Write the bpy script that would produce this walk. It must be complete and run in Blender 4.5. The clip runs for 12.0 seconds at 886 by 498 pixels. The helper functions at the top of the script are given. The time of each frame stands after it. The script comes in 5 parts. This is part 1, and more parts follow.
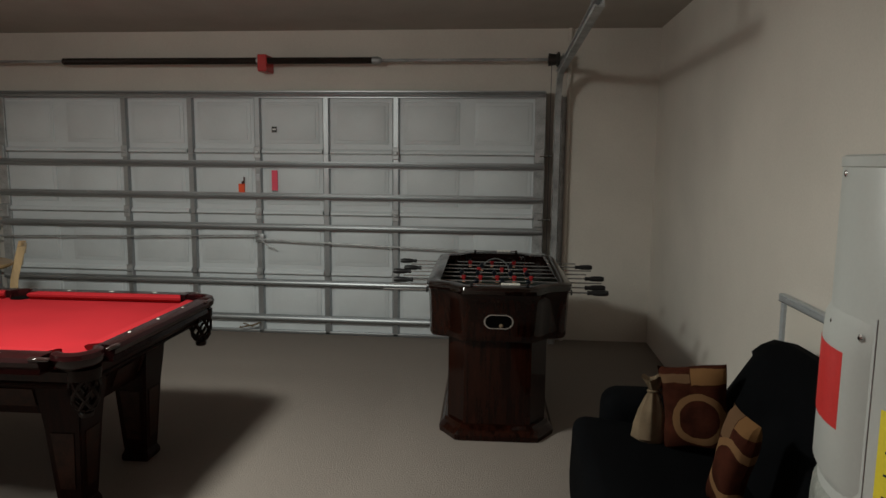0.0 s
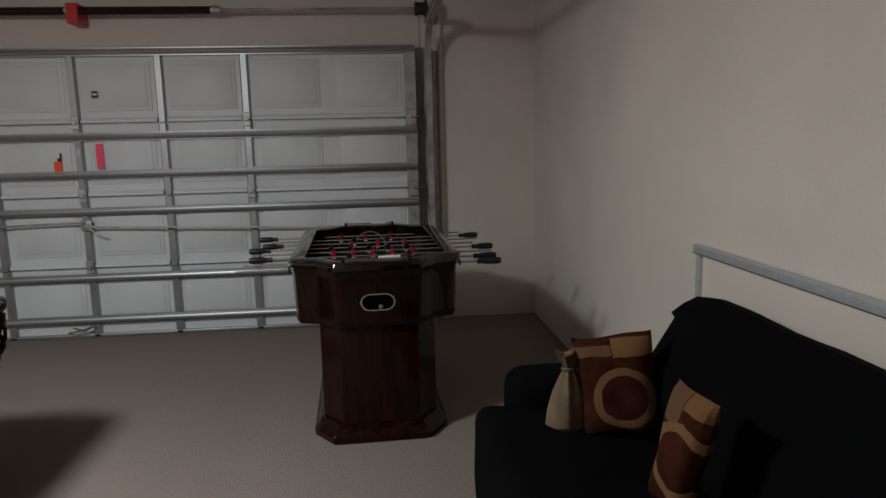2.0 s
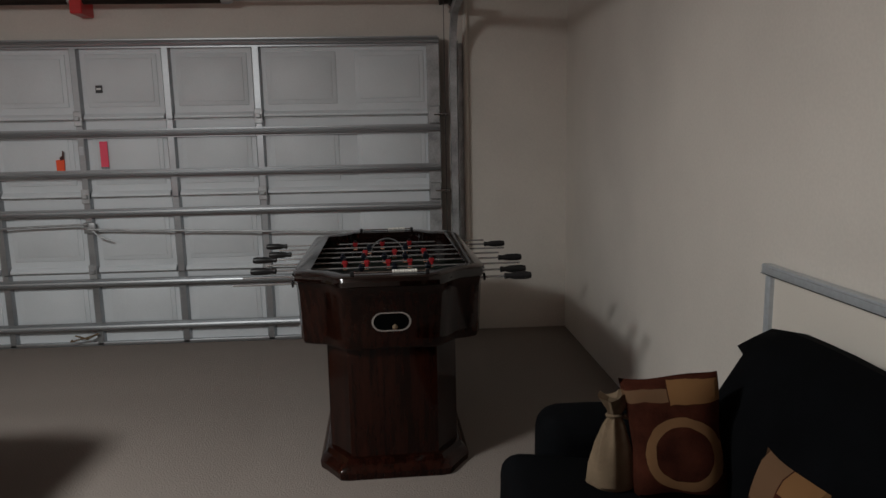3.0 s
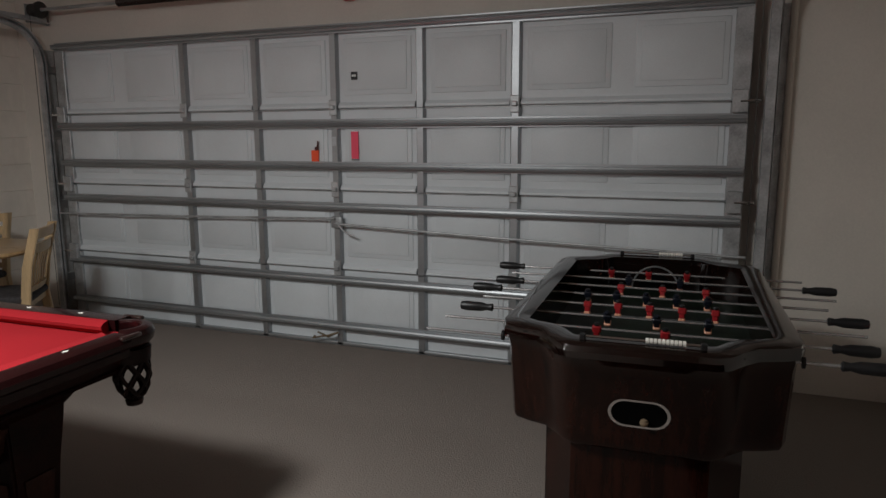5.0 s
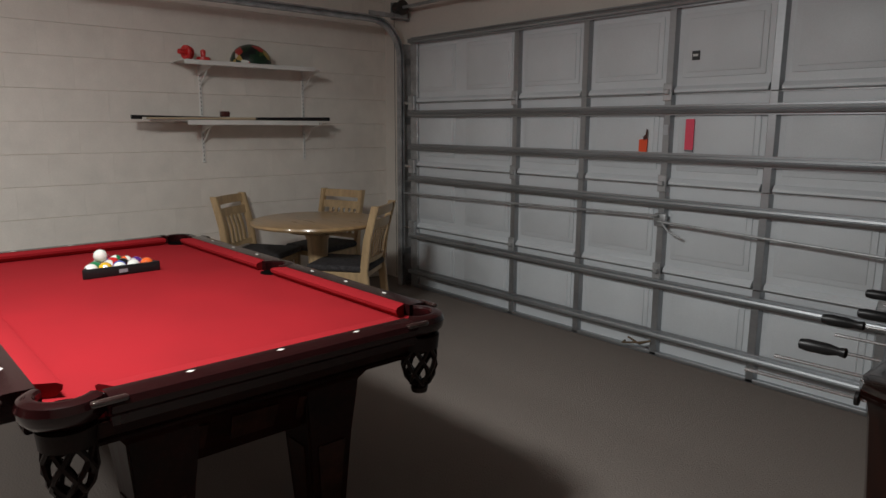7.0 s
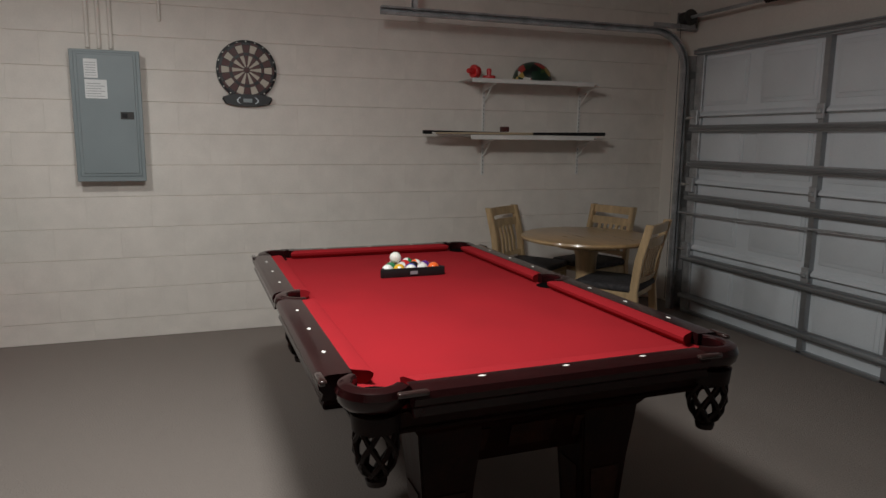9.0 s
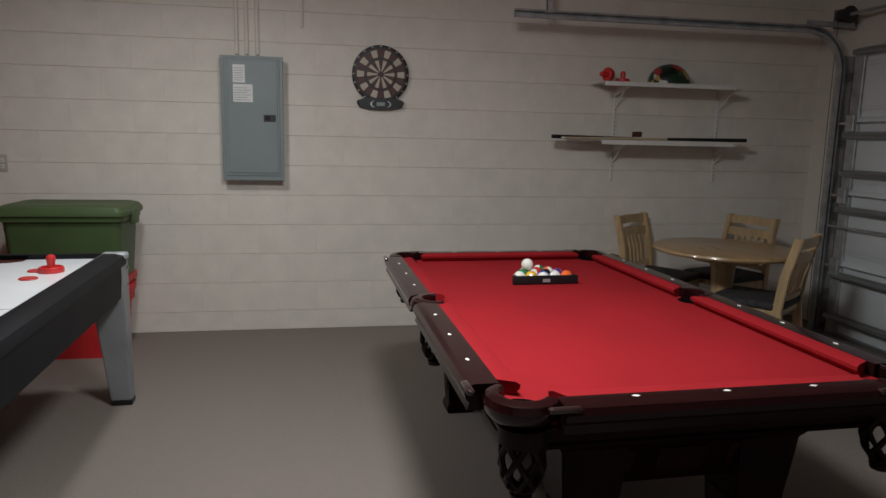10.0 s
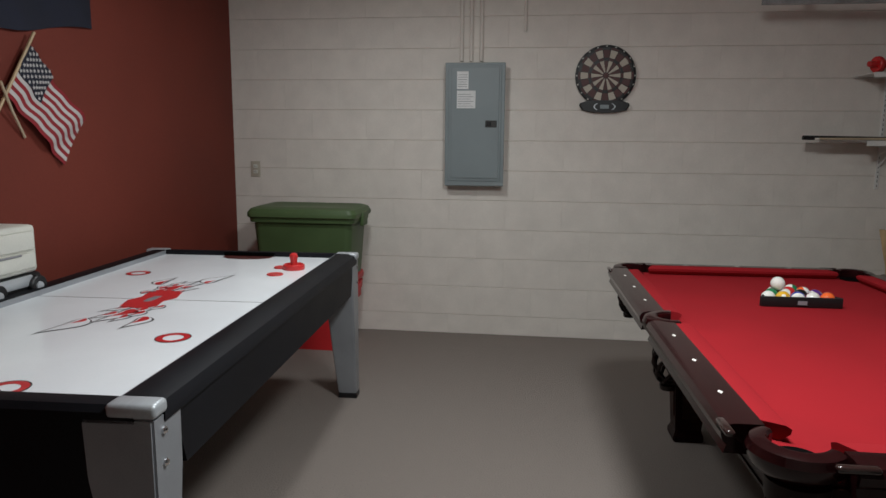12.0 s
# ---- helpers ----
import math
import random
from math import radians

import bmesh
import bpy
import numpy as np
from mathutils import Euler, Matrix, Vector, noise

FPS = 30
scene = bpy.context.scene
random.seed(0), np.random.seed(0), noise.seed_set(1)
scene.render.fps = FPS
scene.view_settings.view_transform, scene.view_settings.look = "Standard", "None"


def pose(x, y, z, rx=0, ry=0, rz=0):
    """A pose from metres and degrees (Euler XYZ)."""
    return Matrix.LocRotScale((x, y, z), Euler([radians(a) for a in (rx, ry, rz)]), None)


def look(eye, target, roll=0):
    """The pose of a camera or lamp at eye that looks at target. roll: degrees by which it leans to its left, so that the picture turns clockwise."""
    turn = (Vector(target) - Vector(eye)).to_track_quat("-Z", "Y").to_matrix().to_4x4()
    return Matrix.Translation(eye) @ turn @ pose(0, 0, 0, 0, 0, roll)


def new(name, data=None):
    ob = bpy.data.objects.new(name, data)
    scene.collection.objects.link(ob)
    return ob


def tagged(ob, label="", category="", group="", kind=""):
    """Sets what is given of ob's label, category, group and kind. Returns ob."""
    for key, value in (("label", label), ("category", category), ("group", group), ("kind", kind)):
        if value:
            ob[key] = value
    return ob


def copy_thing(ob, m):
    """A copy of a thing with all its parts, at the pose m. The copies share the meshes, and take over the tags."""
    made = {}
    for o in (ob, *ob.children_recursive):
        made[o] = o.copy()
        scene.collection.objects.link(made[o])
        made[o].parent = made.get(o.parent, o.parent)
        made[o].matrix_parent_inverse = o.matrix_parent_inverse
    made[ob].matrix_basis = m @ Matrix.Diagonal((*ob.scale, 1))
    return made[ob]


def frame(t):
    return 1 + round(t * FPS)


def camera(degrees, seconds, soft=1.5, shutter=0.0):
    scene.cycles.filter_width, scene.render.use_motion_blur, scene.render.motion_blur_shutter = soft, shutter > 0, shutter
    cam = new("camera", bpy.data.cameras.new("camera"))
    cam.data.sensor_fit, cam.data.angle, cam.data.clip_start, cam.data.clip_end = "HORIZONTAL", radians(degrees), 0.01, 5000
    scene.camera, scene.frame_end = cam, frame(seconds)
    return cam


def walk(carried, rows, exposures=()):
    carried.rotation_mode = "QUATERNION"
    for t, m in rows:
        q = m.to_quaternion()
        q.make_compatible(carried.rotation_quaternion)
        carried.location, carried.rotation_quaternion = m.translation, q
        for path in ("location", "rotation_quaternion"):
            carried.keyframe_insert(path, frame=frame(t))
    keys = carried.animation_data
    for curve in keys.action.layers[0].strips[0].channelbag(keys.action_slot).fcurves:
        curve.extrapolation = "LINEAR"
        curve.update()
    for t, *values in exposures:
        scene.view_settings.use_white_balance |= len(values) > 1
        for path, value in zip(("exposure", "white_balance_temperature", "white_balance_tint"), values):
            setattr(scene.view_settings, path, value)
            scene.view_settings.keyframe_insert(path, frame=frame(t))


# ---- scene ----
cam = camera(66.5, 12.0, soft=1.5)
PATH = [
    (0, (-0.032, 0.056, 1.547), (-0.221, 2.03, 1.291), 0.6),
    (0.5, (-0.075, 0.171, 1.458), (-0.177, 2.151, 1.196), 0.4),
    (1, (-0.111, 0.29, 1.426), (-0.089, 2.273, 1.166), -0.2),
    (1.5, (-0.088, 0.451, 1.399), (0.03, 2.426, 1.108), -0.8),
    (2, (-0.045, 0.609, 1.403), (0.137, 2.576, 1.093), -1.4),
    (2.5, (-0.03, 0.774, 1.398), (0.154, 2.741, 1.088), -1.3),
    (4.5, (0.107, 1.693, 1.413), (-0.429, 3.594, 1.099), -0.2),
    (5, (0.054, 1.877, 1.418), (-0.651, 3.72, 1.092), -0.2),
    (5.5, (0.021, 1.991, 1.42), (-0.837, 3.764, 1.073), -0.1),
    (6, (0.012, 2.111, 1.418), (-1.033, 3.778, 1.061), 0.3),
    (6.5, (-0.01, 2.162, 1.407), (-1.294, 3.654, 1.051), 0.2),
    (7, (-0.022, 2.177, 1.41), (-1.507, 3.468, 1.052), 0.3),
    (9, (-0.094, 2.095, 1.412), (-1.955, 2.753, 1.09), 0.6),
    (9.5, (-0.119, 2.039, 1.419), (-2.029, 2.537, 1.097), 1.0),
    (10, (-0.163, 1.997, 1.419), (-2.106, 2.345, 1.1), 1.2),
    (10.5, (-0.209, 1.951, 1.412), (-2.175, 2.156, 1.101), 1.3),
    (11, (-0.235, 1.914, 1.41), (-2.21, 1.993, 1.103), 1.1),
    (11.5, (-0.261, 1.906, 1.407), (-2.236, 1.851, 1.099), 0.9),
    (12, (-0.295, 1.915, 1.407), (-2.255, 1.666, 1.097), 0.5),
]
walk(cam, [(t, look(eye, target, roll)) for t, eye, target, roll in PATH], exposures=[(0.0, -0.03, 6800, 3), (0.5, -0.03, 6620, 7), (1.2, -0.03, 6500, 10), (5.0, 0.0, 6500, 10), (7.0, -0.08, 6500, 10), (9.0, -0.42, 6480, 10), (12.0, -0.60, 6280, 9)])

# ---- light: a ceiling lamp over the middle of the room, a weaker one further back ----
LAMP = (-1.97, 2.30, 2.43)
world = bpy.data.worlds.new("world")
world.use_nodes = True
world.node_tree.nodes["Background"].inputs[0].default_value = (0.5, 0.5, 0.55, 1)
world.node_tree.nodes["Background"].inputs[1].default_value = 0.0
scene.world = world
lamp_data = bpy.data.lights.new("lamp", "POINT")
lamp_data.energy, lamp_data.color, lamp_data.shadow_soft_size = 44.0, (0.98, 1.0, 0.985), 0.23
lamp = new("lamp", lamp_data)
lamp.location = LAMP
down_data = bpy.data.lights.new("lamp_underside", "AREA")
down_data.shape, down_data.size, down_data.energy, down_data.color = "DISK", 0.42, 51.0, (0.98, 1.0, 0.985)
down = new("lamp_underside", down_data)
down.location = (LAMP[0], LAMP[1], LAMP[2] - 0.02)
LAMP_BACK = (-3.45, 1.15, 2.50)
back_data = bpy.data.lights.new("lamp_back", "POINT")
back_data.energy, back_data.color, back_data.shadow_soft_size = 4.5, (0.98, 1.0, 0.985), 0.14
back = new("lamp_back", back_data)
back.location = LAMP_BACK
back_down_data = bpy.data.lights.new("lamp_back_underside", "AREA")
back_down_data.shape, back_down_data.size, back_down_data.energy, back_down_data.color = "DISK", 0.26, 22.0, (0.98, 1.0, 0.985)
back_down = new("lamp_back_underside", back_down_data)
back_down.location = (LAMP_BACK[0], LAMP_BACK[1], LAMP_BACK[2] - 0.02)
scene.view_settings.exposure = 0.0


# ---- materials ----
def mat(name, col, rough=0.5, metal=0.0, var=0.12, scale=5.0, fine=150.0, bump=0.15, depth=0.002, stretch=(1, 1, 1), coat=0.0, spec=0.5, rvar=0.08, dark=None, fw=0.45):
    m = bpy.data.materials.new(name)
    m.use_nodes = True
    n, l = m.node_tree.nodes, m.node_tree.links
    b = n["Principled BSDF"]
    tc, oi = n.new("ShaderNodeTexCoord"), n.new("ShaderNodeObjectInfo")
    mul = n.new("ShaderNodeMath")
    mul.operation = "MULTIPLY"
    mul.inputs[1].default_value = 13.7
    l.new(oi.outputs["Random"], mul.inputs[0])
    add = n.new("ShaderNodeVectorMath")
    l.new(tc.outputs["Object"], add.inputs[0])
    l.new(mul.outputs[0], add.inputs[1])
    mp = n.new("ShaderNodeMapping")
    mp.inputs["Scale"].default_value = stretch
    l.new(add.outputs[0], mp.inputs[0])
    big, small = n.new("ShaderNodeTexNoise"), n.new("ShaderNodeTexNoise")
    for t, s, d in ((big, scale, 4), (small, fine, 3)):
        t.inputs["Scale"].default_value, t.inputs["Detail"].default_value = s, d
        l.new(mp.outputs[0], t.inputs["Vector"])
    sm = n.new("ShaderNodeMath")
    sm.operation = "MULTIPLY_ADD"
    sm.inputs[1].default_value = fw
    l.new(small.outputs[0], sm.inputs[0])
    l.new(big.outputs[0], sm.inputs[2])
    rmp = n.new("ShaderNodeValToRGB")
    lo = dark if dark else tuple(c * (1 - 2 * var) for c in col)
    hi = tuple(min(1.0, c * (1 + 2 * var)) for c in col) if not dark else tuple(2 * c - d if 2 * c > d else c for c, d in zip(col, dark))
    e = rmp.color_ramp.elements
    e[0].position, e[0].color = 0.3 + fw * 0.27, (*lo, 1)
    e[1].position, e[1].color = 0.57 + fw, (*hi, 1)
    l.new(sm.outputs[0], rmp.inputs[0])
    l.new(rmp.outputs[0], b.inputs["Base Color"])
    b.inputs["Metallic"].default_value, b.inputs["Coat Weight"].default_value = metal, coat
    b.inputs["Coat Roughness"].default_value = 0.08
    b.inputs["Specular IOR Level"].default_value = spec
    rr = n.new("ShaderNodeMapRange")
    rr.inputs["To Min"].default_value, rr.inputs["To Max"].default_value = max(0.02, rough - rvar), min(1, rough + rvar)
    l.new(big.outputs[0], rr.inputs[0])
    l.new(rr.outputs[0], b.inputs["Roughness"])
    if bump:
        bp = n.new("ShaderNodeBump")
        bp.inputs["Strength"].default_value, bp.inputs["Distance"].default_value = bump, depth
        l.new(sm.outputs[0], bp.inputs["Height"])
        l.new(bp.outputs[0], b.inputs["Normal"])
    return m


def glossy(name, col, rough=0.25, **k):
    return mat(name, col, rough, var=k.pop("var", 0.06), bump=k.pop("bump", 0.02), **k)


M_CARPET = mat("carpet", (0.174, 0.150, 0.134), 0.95, var=0.17, scale=1.9, fine=120, fw=1.8, bump=0.55, depth=0.005, spec=0.1)
M_BLOCK = mat("painted_block", (0.76, 0.71, 0.65), 0.75, var=0.035, scale=7, fine=110, bump=0.45, depth=0.003, spec=0.3)
M_WALL = mat("painted_wall", (0.69, 0.645, 0.59), 0.8, var=0.045, scale=1.6, fine=90, bump=0.3, depth=0.002, spec=0.3)
# ceiling dimness put into the colour, offsets the point lamp's upward light
M_CEIL = mat("dimmed_ceiling_paint", (0.46, 0.425, 0.385), 0.9, var=0.04, scale=3, fine=60, bump=0.6, depth=0.004, spec=0.2)
M_REDWALL = mat("red_wall_paint", (0.168, 0.033, 0.021), 0.7, var=0.06, scale=1.8, fine=100, bump=0.25, depth=0.002, spec=0.3)
M_DOOR = mat("door_paint", (0.66, 0.70, 0.73), 0.5, var=0.04, scale=2.5, fine=140, bump=0.12, depth=0.001)
M_ROD = glossy("polished_steel_rod", (0.46, 0.46, 0.47), 0.24, metal=0.8)
M_GALV = mat("galvanised_steel", (0.38, 0.395, 0.41), 0.42, metal=0.8, var=0.06, scale=6, fine=60, stretch=(0.3, 1, 1), bump=0.1, depth=0.001)
M_GALVD = mat("worn_galvanised_steel", (0.43, 0.44, 0.45), 0.5, metal=0.55, var=0.2, scale=9, fine=90, bump=0.12, depth=0.001)
M_SPRING = mat("oiled_spring_steel", (0.035, 0.026, 0.022), 0.5, metal=0.5, var=0.2)
M_DARKMET = mat("dark_metal", (0.06, 0.058, 0.056), 0.45, metal=0.6, var=0.2)
M_CHROME = glossy("chrome", (0.75, 0.75, 0.76), 0.12, metal=1.0)
M_ALU = mat("brushed_aluminium", (0.50, 0.53, 0.56), 0.36, metal=0.35, var=0.06, fine=200, stretch=(1, 12, 12))
M_MAHOG = mat("dark_mahogany", (0.014, 0.0040, 0.0029), 0.34, var=0.35, scale=6, fine=60, bump=0.04, stretch=(6, 1, 1), coat=0.0, spec=0.10, dark=(0.004, 0.0018, 0.0014))
M_MAHOGR = mat("mahogany_rail", (0.017, 0.0038, 0.0042), 0.16, var=0.3, scale=5, fine=70, bump=0.04, stretch=(1, 6, 6), coat=0.1, spec=0.28, dark=(0.014, 0.0038, 0.004))
M_TAB = mat("polished_casting", (0.022, 0.010, 0.009), 0.10, var=0.2, scale=9, fine=70, bump=0.0, coat=0.8, spec=0.6)
M_INLAY = mat("burl_veneer", (0.026, 0.0082, 0.0046), 0.4, var=0.35, scale=22, fine=90, bump=0.03, coat=0.0, spec=0.2)
M_ESPRESSO = mat("espresso_veneer", (0.0135, 0.0038, 0.0022), 0.085, rvar=0.03, var=0.4, scale=5, fine=50, bump=0.012, stretch=(8, 8, 0.8), coat=0.0, spec=0.22, dark=(0.0018, 0.0009, 0.0007))
M_RIM = mat("polished_rim_veneer", (0.0060, 0.0022, 0.0016), 0.09, rvar=0.03, var=0.3, scale=5, fine=50, bump=0.0, coat=0.3, spec=0.40, dark=(0.002, 0.001, 0.0008))
M_CLOTH = mat("red_billiard_cloth", (0.28, 0.0105, 0.0155), 0.9, var=0.05, scale=4, fine=500, bump=0.3, depth=0.001, spec=0.15)
M_LEATHER = mat("dark_leather", (0.012, 0.0055, 0.0042), 0.45, var=0.25, scale=20, fine=160, bump=0.3, spec=0.2)
M_BLACK = mat("black_plastic", (0.011, 0.011, 0.012), 0.4, var=0.15, spec=0.35)
# near-black that stands in for the shade inside holes
M_PIT = mat("hole_shade_black", (0.003, 0.003, 0.003), 0.95, var=0.2, spec=0.02)
M_IVORY = glossy("ivory_inlay", (0.82, 0.80, 0.74), 0.3)
M_HOCKEY = glossy("white_laminate", (0.89, 0.93, 0.97), 0.2, scale=3, var=0.02)
M_CHAR = mat("charcoal_vinyl", (0.0085, 0.009, 0.0115), 0.5, var=0.15, spec=0.14, fine=220, bump=0.15)
M_SILVER = mat("silver_paint", (0.34, 0.355, 0.38), 0.42, metal=0.35, var=0.06, fine=260)
M_REDPL = glossy("red_plastic", (0.60, 0.03, 0.03), 0.3)
M_REDINK = glossy("red_print", (0.58, 0.03, 0.035), 0.3)
M_BLKINK = glossy("black_print", (0.03, 0.03, 0.035), 0.35)
M_GREYINK = glossy("grey_print", (0.25, 0.25, 0.27), 0.35)
M_GREEN = mat("green_tote_plastic", (0.066, 0.108, 0.040), 0.5, var=0.07, bump=0.12)
M_REDTOTE = mat("red_tote_plastic", (0.52, 0.018, 0.022), 0.5, var=0.07, bump=0.12)
M_PANEL = mat("grey_enamel", (0.235, 0.275, 0.285), 0.42, var=0.04, scale=3, fine=200, bump=0.05)
M_PAPER = mat("paper", (0.78, 0.79, 0.78), 0.9, var=0.04)
M_PINE = mat("light_oak", (0.47, 0.33, 0.18), 0.42, var=0.14, scale=3, fine=30, bump=0.06, stretch=(9, 9, 1), coat=0.15)
M_OAKTOP = mat("oak_table_top", (0.40, 0.26, 0.13), 0.3, var=0.14, scale=3, fine=30, bump=0.05, stretch=(1, 9, 9), coat=0.3)
M_SEAT = mat("dark_seat_fabric", (0.035, 0.032, 0.034), 0.85, var=0.45, scale=45, fine=300, bump=0.3)
M_SOFA = mat("black_slipcover", (0.0028, 0.0031, 0.0038), 0.95, var=0.2, scale=7, fine=420, bump=0.5, depth=0.003, spec=0.05)
M_POUCH = mat("crinkled_plastic", (0.27, 0.28, 0.26), 0.3, var=0.25, scale=16, fine=60, bump=0.8, depth=0.01)
M_TAN = mat("tan_fabric", (0.170, 0.125, 0.082), 0.9, var=0.16, scale=14, fine=400, bump=0.5, spec=0.08)
M_HEATER = mat("grey_heater_enamel", (0.50, 0.515, 0.50), 0.34, var=0.025, scale=2.5, fine=150, bump=0.04)
M_REDLAB = glossy("red_label", (0.62, 0.035, 0.035), 0.35)
M_YELLOW = glossy("yellow_label", (0.82, 0.68, 0.04), 0.45)
M_BOARD = mat("white_panel_board", (0.72, 0.67, 0.60), 0.55, var=0.02, scale=2)
M_WHITE = mat("white_coated_wire", (0.74, 0.73, 0.70), 0.45, var=0.05)
M_NEON = glossy("fluorescent_pink_tag", (0.95, 0.09, 0.16), 0.6)
M_ORANGE = glossy("fluorescent_orange_tag", (0.95, 0.10, 0.03), 0.6)
M_NAVY = mat("navy_cloth", (0.010, 0.012, 0.026), 0.85, var=0.15, fine=400)
M_FLAGW = mat("white_cloth", (0.52, 0.50, 0.49), 0.85, var=0.06, fine=400)
M_FLAGR = mat("red_cloth", (0.25, 0.015, 0.022), 0.85, var=0.08, fine=400)
M_PALE = mat("off_white_plastic", (0.66, 0.66, 0.60), 0.45, var=0.05)
M_FIELD = mat("green_playfield", (0.006, 0.012, 0.007), 0.5, spec=0.15, var=0.1)
M_MANRED = glossy("red_player_plastic", (0.29, 0.014, 0.018), 0.35)
M_MANBLUE = glossy("dark_player_plastic", (0.007, 0.009, 0.016), 0.35)
M_SKIN = glossy("peach_plastic", (0.70, 0.34, 0.22), 0.4)
M_CREAM = glossy("cream_segment", (0.50, 0.45, 0.37), 0.5)
M_MAROON = glossy("maroon_segment", (0.07, 0.014, 0.012), 0.5)
M_CUE = glossy("maple_cue_shaft", (0.50, 0.40, 0.27), 0.3)


def pillow_material(name, cx, cy, strip):
    """Printed upholstery: red-brown ground, tan ring and tan patches."""
    m = mat(name, (0.040, 0.0115, 0.0065), 0.9, var=0.3, scale=14, fine=350, bump=0.5, spec=0.06)
    n, l = m.node_tree.nodes, m.node_tree.links
    b = n["Principled BSDF"]
    ground = b.inputs["Base Color"].links[0].from_socket
    tc = n.new("ShaderNodeTexCoord")
    sep = n.new("ShaderNodeSeparateXYZ")
    warp = n.new("ShaderNodeTexNoise")
    warp.inputs["Scale"].default_value = 14.0
    l.new(tc.outputs["Object"], warp.inputs["Vector"])
    shift = n.new("ShaderNodeVectorMath")
    shift.operation = "MULTIPLY_ADD"
    l.new(warp.outputs["Color"], shift.inputs[0])
    shift.inputs[1].default_value = (0.020, 0.0, 0.020)
    l.new(tc.outputs["Object"], shift.inputs[2])
    l.new(shift.outputs[0], sep.inputs[0])

    def math_node(op, a, c=None, d=None):
        k = n.new("ShaderNodeMath")
        k.operation = op
        for i, v in enumerate((a, c, d)):
            if v is None:
                continue
            if isinstance(v, (int, float)):
                k.inputs[i].default_value = v
            else:
                l.new(v, k.inputs[i])
        return k.outputs[0]

    x, y = math_node("SUBTRACT", sep.outputs[0], cx), math_node("SUBTRACT", sep.outputs[2], cy)
    d = math_node("SQRT", math_node("ADD", math_node("MULTIPLY", x, x), math_node("MULTIPLY", y, y)))
    ring = math_node("LESS_THAN", math_node("ABSOLUTE", math_node("SUBTRACT", d, 0.085)), 0.013)
    px = math_node("LESS_THAN", math_node("ABSOLUTE", math_node("SUBTRACT", x, 0.040)), 0.064)
    py = math_node("LESS_THAN", math_node("ABSOLUTE", math_node("SUBTRACT", y, 0.160)), 0.030)
    qx = math_node("LESS_THAN", math_node("ABSOLUTE", math_node("ADD", x, 0.095)), 0.068)
    qy = math_node("LESS_THAN", math_node("ABSOLUTE", math_node("SUBTRACT", y, 0.155)), strip)
    col = ground
    for mask, c in ((math_node("MULTIPLY", px, py), (0.165, 0.085, 0.036, 1)), (math_node("MULTIPLY", qx, qy), (0.12, 0.068, 0.038, 1)), (ring, (0.175, 0.095, 0.046, 1))):
        mx = n.new("ShaderNodeMix")
        mx.data_type = "RGBA"
        l.new(mask, mx.inputs[0])
        l.new(col, mx.inputs[6])
        mx.inputs[7].default_value = c
        col = mx.outputs[2]
    l.new(col, b.inputs["Base Color"])
    return m


M_PILLOW = pillow_material("printed_upholstery", 0.03, -0.03, 0.016)
M_PILLOW2 = pillow_material("printed_upholstery_cut", 0.03, 0.0, 0.075)


def toy_print():
    """Dark green vinyl with scattered coloured printed shapes."""
    m = mat("printed_vinyl", (0.03, 0.07, 0.035), 0.35, var=0.1)
    n, l = m.node_tree.nodes, m.node_tree.links
    tc = n.new("ShaderNodeTexCoord")
    vo = n.new("ShaderNodeTexVoronoi")
    vo.inputs["Scale"].default_value = 16.0
    l.new(tc.outputs["Object"], vo.inputs["Vector"])
    sep = n.new("ShaderNodeSeparateColor")
    l.new(vo.outputs["Color"], sep.inputs[0])
    ramp = n.new("ShaderNodeValToRGB")
    ramp.color_ramp.interpolation = "CONSTANT"
    e = ramp.color_ramp.elements
    e[0].color, e[1].position, e[1].color = (0.010, 0.035, 0.018, 1), 0.42, (0.05, 0.10, 0.03, 1)
    for pos, c in ((0.56, (0.42, 0.30, 0.08, 1)), (0.68, (0.40, 0.035, 0.03, 1)), (0.80, (0.55, 0.54, 0.50, 1)), (0.9, (0.008, 0.012, 0.012, 1))):
        e.new(pos).color = c
    l.new(sep.outputs[0], ramp.inputs[0])
    l.new(ramp.outputs[0], n["Principled BSDF"].inputs["Base Color"])
    return m


M_TOY = toy_print()


# ---- mesh helpers ----
def box(bm, x0, x1, y0, y1, z0, z1, bev=0.0, seg=2):
    m = Matrix.Translation(((x0 + x1) / 2, (y0 + y1) / 2, (z0 + z1) / 2)) @ Matrix.Diagonal((abs(x1 - x0), abs(y1 - y0), abs(z1 - z0), 1))
    r = bmesh.ops.create_cube(bm, size=1, matrix=m)
    if bev:
        es = list({e for v in r["verts"] for e in v.link_edges})
        bmesh.ops.bevel(bm, geom=es, offset=bev, segments=seg, affect="EDGES", profile=0.5)
    return bm


def boxes(*rows):
    bm = bmesh.new()
    for r in rows:
        box(bm, *r)
    return bm


def loft(bm, rings, cap0=True, cap1=True, closed=True):
    vs = [[bm.verts.new(p) for p in r] for r in rings]
    k = len(vs[0])
    for a, b in zip(vs, vs[1:]):
        for i in range(k if closed else k - 1):
            j = (i + 1) % k
            bm.faces.new((a[i], a[j], b[j], b[i]))
    if cap0:
        bm.faces.new(vs[0][::-1])
    if cap1:
        bm.faces.new(vs[-1])
    return bm


